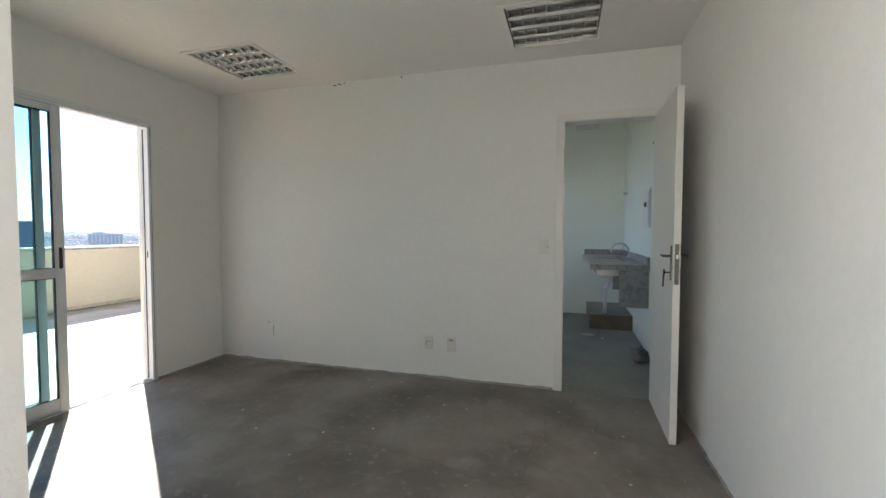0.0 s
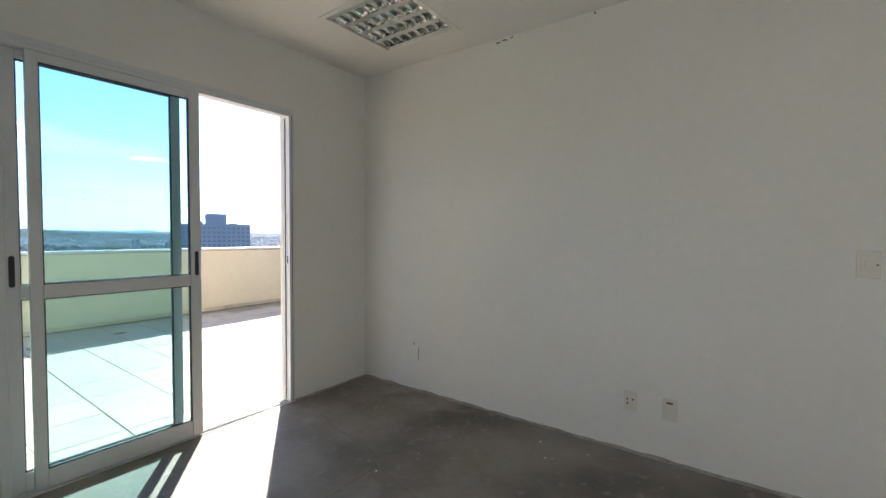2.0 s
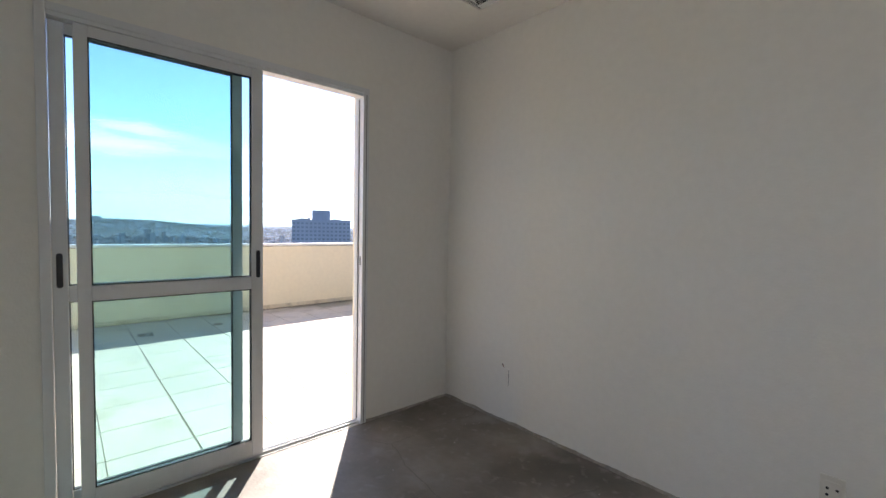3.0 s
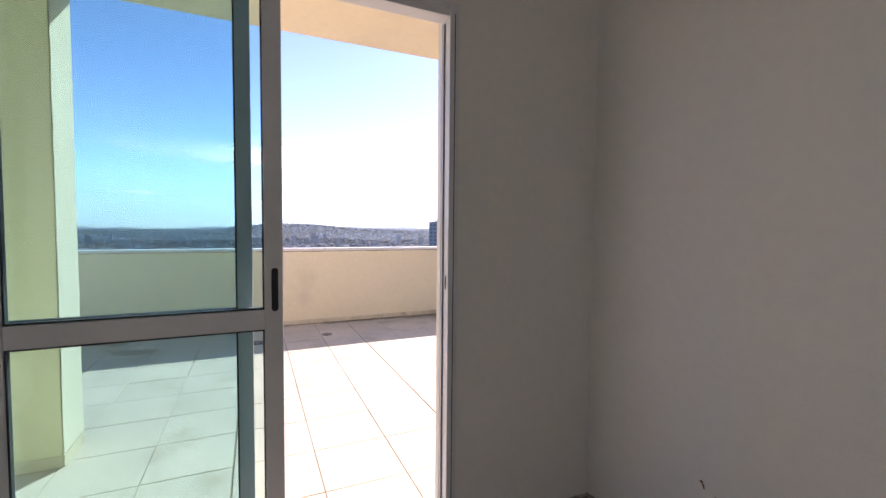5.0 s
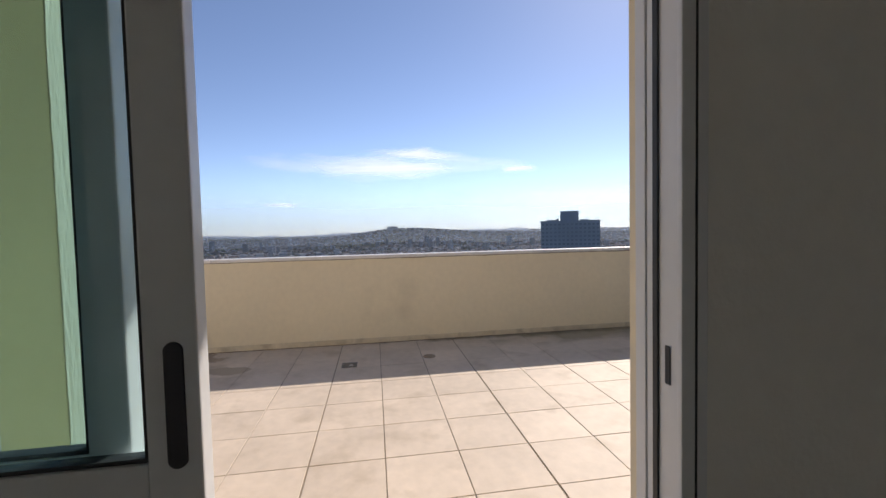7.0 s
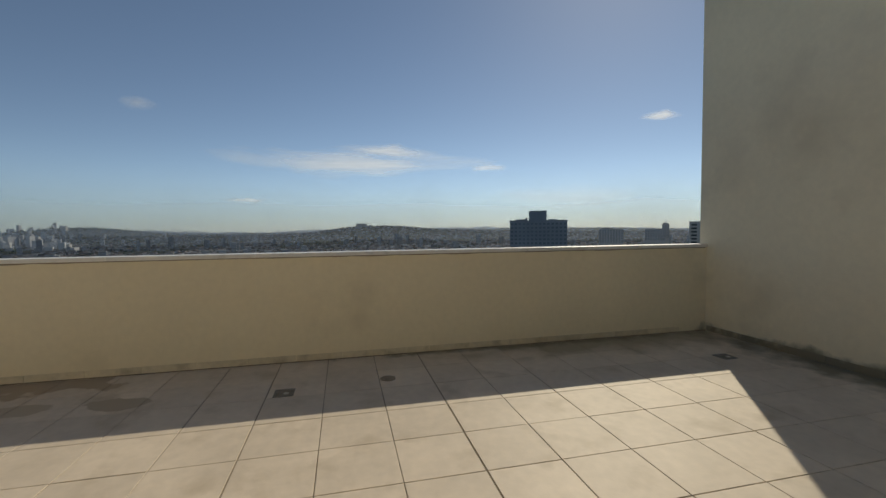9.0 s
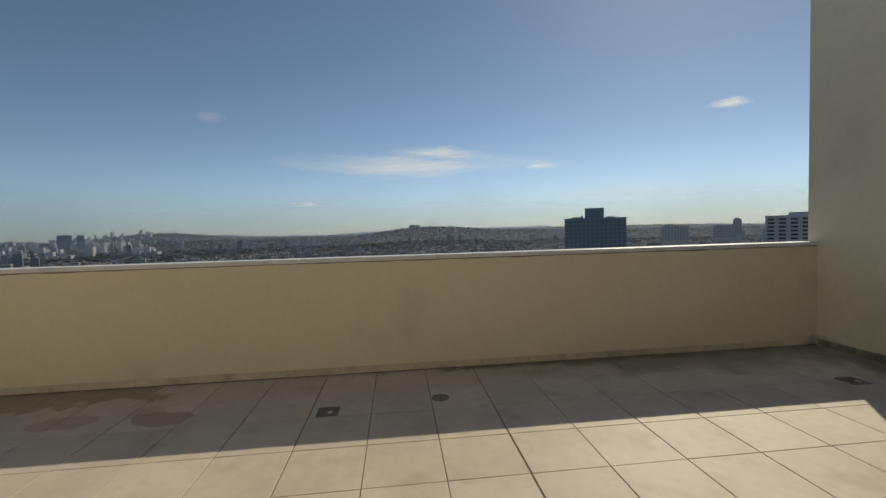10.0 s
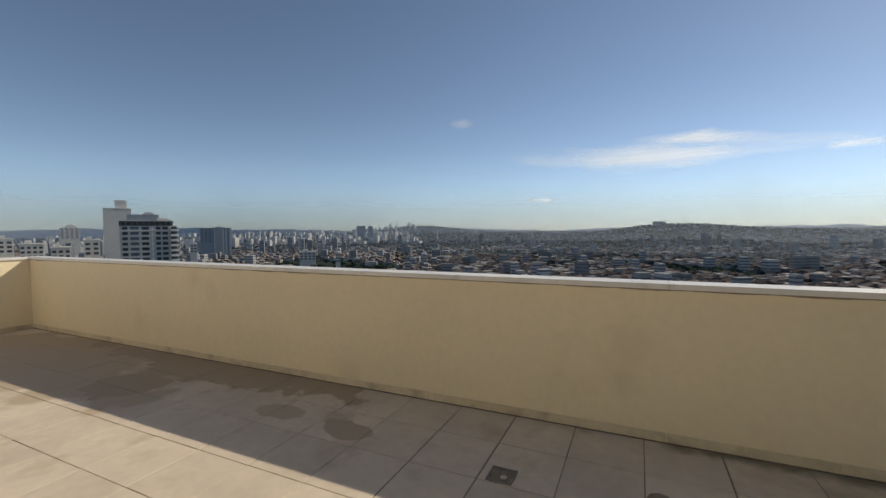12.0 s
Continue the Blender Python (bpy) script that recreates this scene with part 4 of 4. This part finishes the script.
def half_finished_tower(az0, az1, r, top):
    """A tower under construction: raw open top storey, set-back roof blocks, a stack of white balconies at one end."""
    mid = (az0 + az1) / 2
    x, y = spot(mid, r)
    w = r * radians(az1 - az0)
    z0 = land(x, y) - 1
    h = top - z0
    b = base("apartment_building", "half-finished apartment tower with a raw top storey and stacked balconies", "building", (x, y, z0))
    b.rotation_euler = (0, 0, radians(mid))

    def along(u):
        return -w / 2 + u * w

    part("wall", box((-w / 2, 0, 0), (along(0.84), 16, h), 0.05), M_PALE, b)
    part("end_wall", box((along(0.845), 1.5, 0), (w / 2 - 0.8, 14, h - 0.5), 0.05), M_PALE, b)
    part("raw_storey", box((-w / 2 - 0.2, -0.5, h + 0.02), (along(0.90), 15, h + 2.6), 0.1), M_STONE, b, "raw grey concrete storey with no windows yet")
    for k in range(9):
        u = 0.03 + k * 0.095
        part("opening", box((along(u), -0.65, h + 0.5), (along(u + 0.06), -0.45, h + 2.1)), M_DARKWIN, b, "dark open bay")
    part("roof_slab", box((-w / 2 - 0.6, -0.9, h + 2.62), (along(0.93), 15.5, h + 3.0), 0.05), M_PALE, b)
    part("penthouse", box((along(0.12), 3, h + 3.02), (along(0.66), 13, h + 6.6), 0.1), M_BLUE, b, "grey set-back penthouse")
    part("roof_box", box((along(0.40), 5, h + 6.62), (along(0.56), 11, h + 8.0), 0.1), M_PALE, b)
    part("roof_box", box((along(0.62), 2, h + 3.02), (along(0.84), 9, h + 4.4), 0.1), M_PALE, b)
    for k in range(7):
        zt = h - 3.0 * (k + 1)
        part("floor_slab", box((-w / 2 - 0.3, -0.7, zt - 0.15), (along(0.84), -0.02, zt + 0.35), 0.03), M_PALE, b)
        for i, (u0, u1) in enumerate(((0.04, 0.13), (0.17, 0.31), (0.36, 0.48), (0.60, 0.68), (0.71, 0.81))):
            part("window", box((along(u0), -0.12, zt + 0.8), (along(u1), 0.03, zt + 2.5)), M_DARKWIN if i != 1 else M_WINDOW, b)
        # White strip draws a lit upright slot in the facade.
        part("stair_slot", box((along(0.525), -0.3, zt + 0.4), (along(0.555), -0.02, zt + 2.9), 0.02), M_COPING, b, "white strip painted for the light in an upright slot")
        part("balcony", box((along(0.85), -1.6, zt - 0.2), (w / 2, 1.45, zt + 1.0), 0.05), M_COPING, b, "white balcony front")
        part("balcony_recess", box((along(0.86), 1.35, zt + 1.0), (w / 2 - 0.9, 1.49, zt + 2.75)), M_DARKWIN, b, "dark recess behind the balcony")
    return b


def az_of(x, y):
    return math.degrees(math.atan2(-x, y))


far_building("dark blue-grey office tower with a roof box", az_of(-300, 122), az_of(-300, 170), 335, 6.4, 26, M_BLUE, 9, 14, ((0.335, 0.65, 8.2), (0.10, 0.30, 1.6), (0.68, 0.82, 1.5), (0.27, 0.30, 2.6)), name="office_tower")
far_building("white apartment tower with balconies behind the parapet", az_of(-300, 284), az_of(-300, 325), 420, 4.5, 18, M_PALE, 8, 4, ((0.5, 0.95, 3.0),), True, glass=M_DARKWIN)
far_building("tall plain pale apartment tower with roof tank", 151.0, 153.4, 545, 24.5, 18, M_PALE, 0, 0, ((0.42, 0.85, 9.0),))
half_finished_tower(146.6, 152.0, 300, 4.6)
far_building("pale apartment block among low roofs", 155.4, 156.9, 980, 8, 20, M_PALE, 6, 4, ((0.3, 0.8, 6.0),))
edged = far_building("dark apartment block with white edge strips", 141.3, 144.6, 830, 6.2, 24, M_BLUE, 8, 8, ((0.5, 0.7, 3.0),))
edged_w = 830 * radians(3.3)
for u0, u1, mat in ((0.44, 0.47, M_PALE), (0.70, 0.76, M_PALE), (0.80, 0.85, M_PALE), (0.93, 1.0, M_PALE), (0.47, 0.69, M_BLOCK)):
    part("edge_strip", box((-edged_w / 2 + u0 * edged_w, -0.6, 0), (-edged_w / 2 + u1 * edged_w, -0.14, 52.0), 0.05), mat, edged, "pale upright strip of wall")
far_building("grey office block seen far off through haze", 56.5, 53.6, 850, -3.5, 30, M_BLOCK, 8, 9, ((0.1, 0.5, 3.5),))
far_building("grey slab block seen far off", 51.2, 49.0, 900, -4.0, 24, M_BLOCK, 7, 8)
far_building("slim grey tower seen far off", az_of(-700, 601), az_of(-700, 618), 950, 6.0, 18, M_BLOCK, 9, 3, ((0.2, 0.7, 3.0),))
far_building("dark block on the horizon", az_of(-1500, -1100), az_of(-1500, -1055), 1860, 18, 26, M_BLUE, 6, 4)
far_building("dark block on the horizon", az_of(-1500, -1040), az_of(-1500, -1017), 1860, 17, 26, M_BLUE, 6, 2)
far_building("square white-grey building on the wooded hilltop", az_of(-2000, 58), az_of(-2000, 106), 2010, 28, 30, M_BLOCK, 4, 6)
for a0, a1, r, top, cols in ((157.5, 156.0, 350, -8.5, 3), (161.2, 160.1, 420, -3.5, 2), (159.7, 158.0, 400, -7.0, 4), (155.0, 153.7, 360, -4.5, 2), (145.6, 144.9, 520, -12, 2), (133.5, 131.5, 520, -24, 4), (129.0, 128.4, 430, -21, 2)):
    far_building("low pale building with few windows among city roofs", a0, a1, r, top, 14, M_PALE, 3, cols, ((0.2, 0.5, 2.6),), name="low_building", glass=M_DARKWIN)
for dy, h in ((160, 30), (173, 47), (186, 36), (200, 42)):
    z = land(-2010, dy)
    solid("antenna_mast", rod(bmesh.new(), (-2010, dy, z - 1), (-2010, dy, h), 1.3, 0.7, 6), M_BLOCK, "thin radio mast on the far hill", "antenna", group="hilltop masts")


# Blue-grey of distance haze is put into the hills' base colour.
M_RIDGE = material("hazed_ridge", (0.28, 0.34, 0.41), 1.0, big=(0.002, 0.1), fine=(0.02, 0.05))
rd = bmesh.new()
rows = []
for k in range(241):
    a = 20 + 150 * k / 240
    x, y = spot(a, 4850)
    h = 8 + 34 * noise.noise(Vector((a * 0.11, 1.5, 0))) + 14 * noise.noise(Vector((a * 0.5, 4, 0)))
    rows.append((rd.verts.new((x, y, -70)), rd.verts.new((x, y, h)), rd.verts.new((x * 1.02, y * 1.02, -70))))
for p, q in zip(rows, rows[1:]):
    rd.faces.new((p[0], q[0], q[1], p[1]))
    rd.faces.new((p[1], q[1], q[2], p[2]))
solid("backdrop_ridge", rd, M_RIDGE, "line of distant hills, haze put into their blue-grey colour", "hills", "structure")


# ---- painted haze sheets and clouds ----
def haze_material(thick):
    m = bpy.data.materials.new("haze_sheet")
    m.use_nodes = True
    n, l = m.node_tree.nodes, m.node_tree.links
    n.clear()
    co = n.new("ShaderNodeTexCoord")
    sep = n.new("ShaderNodeSeparateXYZ")
    l.new(co.outputs["Generated"], sep.inputs[0])
    mp = n.new("ShaderNodeMapping")
    mp.inputs["Scale"].default_value = (7, 7, 1.6)
    l.new(co.outputs["Generated"], mp.inputs[0])
    t = n.new("ShaderNodeTexNoise")
    t.inputs["Scale"].default_value, t.inputs["Detail"].default_value = 1.0, 5
    l.new(mp.outputs[0], t.inputs["Vector"])
    add = n.new("ShaderNodeMath")
    add.operation = "MULTIPLY_ADD"
    add.inputs[1].default_value = 0.22
    l.new(t.outputs[0], add.inputs[0])
    l.new(sep.outputs["Z"], add.inputs[2])
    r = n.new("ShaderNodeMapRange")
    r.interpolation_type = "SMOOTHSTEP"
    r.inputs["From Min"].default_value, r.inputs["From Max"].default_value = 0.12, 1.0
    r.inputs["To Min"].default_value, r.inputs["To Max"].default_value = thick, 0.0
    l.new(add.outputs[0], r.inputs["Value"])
    # Pale blue of haze painted as a surface colour.
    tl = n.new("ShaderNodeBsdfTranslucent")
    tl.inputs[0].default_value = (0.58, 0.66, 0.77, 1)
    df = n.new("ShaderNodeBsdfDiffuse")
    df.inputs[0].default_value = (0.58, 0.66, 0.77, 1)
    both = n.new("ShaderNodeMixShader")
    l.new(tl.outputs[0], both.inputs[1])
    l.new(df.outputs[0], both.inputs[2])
    tr = n.new("ShaderNodeBsdfTransparent")
    mx = n.new("ShaderNodeMixShader")
    out = n.new("ShaderNodeOutputMaterial")
    l.new(r.outputs[0], mx.inputs[0])
    l.new(tr.outputs[0], mx.inputs[1])
    l.new(both.outputs[0], mx.inputs[2])
    l.new(mx.outputs[0], out.inputs[0])
    return m


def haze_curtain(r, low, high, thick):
    """An upright sheet round the horizon, haze put into its colour, fading upwards."""
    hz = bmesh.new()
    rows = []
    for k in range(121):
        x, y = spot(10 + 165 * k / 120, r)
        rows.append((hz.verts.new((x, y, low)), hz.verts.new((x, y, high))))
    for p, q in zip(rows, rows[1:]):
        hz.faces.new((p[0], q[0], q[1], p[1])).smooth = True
    solid("backdrop_haze", hz, haze_material(thick), "see-through pale sheet painted as haze low over the horizon", "haze", "structure")


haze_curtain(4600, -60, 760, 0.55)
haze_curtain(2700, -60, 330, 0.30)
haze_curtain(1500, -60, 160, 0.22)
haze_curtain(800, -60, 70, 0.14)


def cloud_material(name, thick, seed, scale):
    m = bpy.data.materials.new(name)
    m.use_nodes = True
    n, l = m.node_tree.nodes, m.node_tree.links
    n.clear()
    co = n.new("ShaderNodeTexCoord")
    mp = n.new("ShaderNodeMapping")
    mp.inputs["Scale"].default_value = scale
    mp.inputs["Location"].default_value = (seed, 0, seed)
    l.new(co.outputs["Generated"], mp.inputs[0])
    t = n.new("ShaderNodeTexNoise")
    t.inputs["Scale"].default_value, t.inputs["Detail"].default_value, t.inputs["Distortion"].default_value = 1.0, 8, 0.6
    l.new(mp.outputs[0], t.inputs["Vector"])
    m2 = n.new("ShaderNodeMapping")
    m2.inputs["Location"].default_value, m2.inputs["Scale"].default_value = (-1, 0, -1), (2, 0, 2)
    l.new(co.outputs["Generated"], m2.inputs[0])
    ln = n.new("ShaderNodeVectorMath")
    ln.operation = "LENGTH"
    l.new(m2.outputs[0], ln.inputs[0])
    fall = n.new("ShaderNodeMapRange")
    fall.inputs["From Min"].default_value, fall.inputs["From Max"].default_value = 0.15, 0.95
    fall.inputs["To Min"].default_value, fall.inputs["To Max"].default_value = 0.32, -0.35
    l.new(ln.outputs["Value"], fall.inputs["Value"])
    add = n.new("ShaderNodeMath")
    l.new(t.outputs[0], add.inputs[0])
    l.new(fall.outputs[0], add.inputs[1])
    r = n.new("ShaderNodeMapRange")
    r.inputs["From Min"].default_value, r.inputs["From Max"].default_value = 0.38, 0.92
    r.inputs["To Max"].default_value = thick
    l.new(add.outputs[0], r.inputs["Value"])
    tl = n.new("ShaderNodeBsdfTranslucent")
    tl.inputs[0].default_value = (0.95, 0.95, 0.97, 1)
    tr = n.new("ShaderNodeBsdfTransparent")
    mx = n.new("ShaderNodeMixShader")
    out = n.new("ShaderNodeOutputMaterial")
    l.new(r.outputs[0], mx.inputs[0])
    l.new(tr.outputs[0], mx.inputs[1])
    l.new(tl.outputs[0], mx.inputs[2])
    l.new(mx.outputs[0], out.inputs[0])
    return m


def cloud(az, el, width, height, thick, seed, scale):
    """A thin wisp of cloud, far off, angles in degrees."""
    r = 4300.0
    bm5 = bmesh.new()
    rows = []
    for k in range(13):
        a = az + width * (0.5 - k / 12)
        x5, y5 = spot(a, r)
        rows.append([bm5.verts.new((x5, y5, r * math.tan(radians(el + dz)))) for dz in (-height / 2, height / 2)])
    for p, q in zip(rows, rows[1:]):
        bm5.faces.new((p[0], q[0], q[1], p[1]))
    mid = spot(az, r)
    for v in bm5.verts:
        v.co -= Vector((*mid, 0))
    bmesh.ops.rotate(bm5, verts=bm5.verts, cent=(0, 0, 0), matrix=Matrix.Rotation(radians(-az), 3, "Z"))
    ob = solid("backdrop_cloud", bm5, cloud_material("cloud_wisp", thick, seed, scale), "thin white wisp of cloud low in the sky", "cloud", "structure")
    ob.location, ob.rotation_euler = (*mid, 0), (0, 0, radians(az))


cloud(87, 8.6, 50, 5.5, 0.58, 3.1, (3.6, 1, 3.4))
cloud(84, 10.2, 27, 2.6, 0.55, 7.7, (3.4, 1, 2.2))
cloud(70.5, 8.0, 8, 1.5, 0.5, 1.3, (2.0, 1, 1.4))
cloud(101.5, 3.7, 9, 1.3, 0.5, 5.2, (2.4, 1, 1.3))
cloud(49.5, 13.0, 8, 1.6, 0.6, 8.4, (2.0, 1, 1.3))
cloud(112, 13.8, 5, 2.0, 0.25, 2.6, (2.0, 1, 1.5))
cloud(60, 4.0, 40, 5.0, 0.25, 4.4, (3.0, 1, 1.8))


# ---- terrace tiles ----
PITCH = 0.4335
xs = [-1.912 + 0.4315 * k for k in range(-6, 5)]
ys = [-0.252 + 0.4335 * k for k in range(-20, 9)]


def tile_mesh(wx, wy):
    """A tile with eased upper edges, its top at z = 0."""
    me = bpy.data.meshes.new("tile")
    e = 0.0015
    v = []
    for inset, z in ((0, -0.010), (0, -0.0015), (e, 0.0)):
        for sx, sy in ((-1, -1), (1, -1), (1, 1), (-1, 1)):
            v.append((sx * (wx / 2 - inset), sy * (wy / 2 - inset), z))
    f = [(8, 9, 10, 11)]
    for b in (0, 4):
        f += [(b + i, b + (i + 1) % 4, b + 4 + (i + 1) % 4, b + 4 + i) for i in range(4)]
    me.from_pydata(v, [], f)
    me.materials.append(M_TILE)
    return me


terrace = base("terrace_floor", "worn beige porcelain tiles on the terrace, stained near the parapet", "floor", (-2.3, -2.7, TER), kind="structure")
kinds = {}
rng = random.Random(5)
x_edges = [PAR_X + 0.012] + [x for x in xs if PAR_X + 0.06 < x < -0.13] + [-0.118]
y_edges = [END_Y + 0.012] + [y for y in ys if END_Y + 0.06 < y < WALL_Y - 0.05] + [WALL_Y - 0.012]
for x0, x1 in zip(x_edges, x_edges[1:]):
    for y0, y1 in zip(y_edges, y_edges[1:]):
        gap = 0.005
        wide = 0.005 if min(abs(y0 - v) for v in (-0.252, -1.5525)) < 0.01 else 0.0
        y0 += wide
        key = (round(x1 - x0 - gap, 3), round(y1 - y0 - gap, 3))
        if key not in kinds:
            kinds[key] = tile_mesh(*key)
        o = new("tile", kinds[key])
        o.parent = terrace
        o.location = ((x0 + x1) / 2 + 2.3 + rng.uniform(-0.001, 0.001), (y0 + y1) / 2 + 2.7 + rng.uniform(-0.001, 0.001), rng.uniform(-0.0012, 0.0))
        o.rotation_euler = (rng.uniform(-0.001, 0.001), rng.uniform(-0.001, 0.001), rng.uniform(-0.002, 0.002))

skirt = base("baseboard_terrace", "beige tile skirting along the parapet foot, stained dark", "skirting", (PAR_X, -2.7, TER), kind="structure")
long_piece = mesh_of("skirting_tile", box((0.0, -0.2145, 0.002), (0.009, 0.2145, 0.066), 0.002), M_SKIRT)
y = END_Y + 0.22
while y < WALL_Y - 0.2:
    o = new("skirting_tile", long_piece)
    o.parent, o.location = skirt, (0.0005, y + 2.7, rng.uniform(-0.001, 0.001))
    y += PITCH
cross_piece = mesh_of("skirting_tile", box((-0.2145, -0.009, 0.002), (0.2145, 0.0, 0.066), 0.002), M_SKIRT)
x = PAR_X + 0.24
while x < -0.3:
    for yy, off in ((WALL_Y, -0.0005), (END_Y, 0.0095)):
        o = new("skirting_tile", cross_piece)
        o.parent, o.location = skirt, (x - PAR_X, yy + 2.7 + off, rng.uniform(-0.001, 0.001))
    x += PITCH
gr = bmesh.new()
n = 320
rows = []
for k in range(n + 1):
    yy = END_Y + 0.01 + (WALL_Y - END_Y - 0.02) * k / n
    w = 0.011 + 0.012 * abs(noise.noise(Vector((yy * 3.1, 0, 0)))) + 0.006 * abs(noise.noise(Vector((yy * 17, 3, 0))))
    rows.append((gr.verts.new((PAR_X + 0.008, yy, TER + 0.008)), gr.verts.new((PAR_X + w + 0.004, yy, TER + 0.0012))))
for p, q in zip(rows, rows[1:]):
    gr.faces.new((p[0], p[1], q[1], q[0]))
solid("trim_damp_line", gr, M_DAMP, "dark damp line along the parapet foot", "grime", "structure")
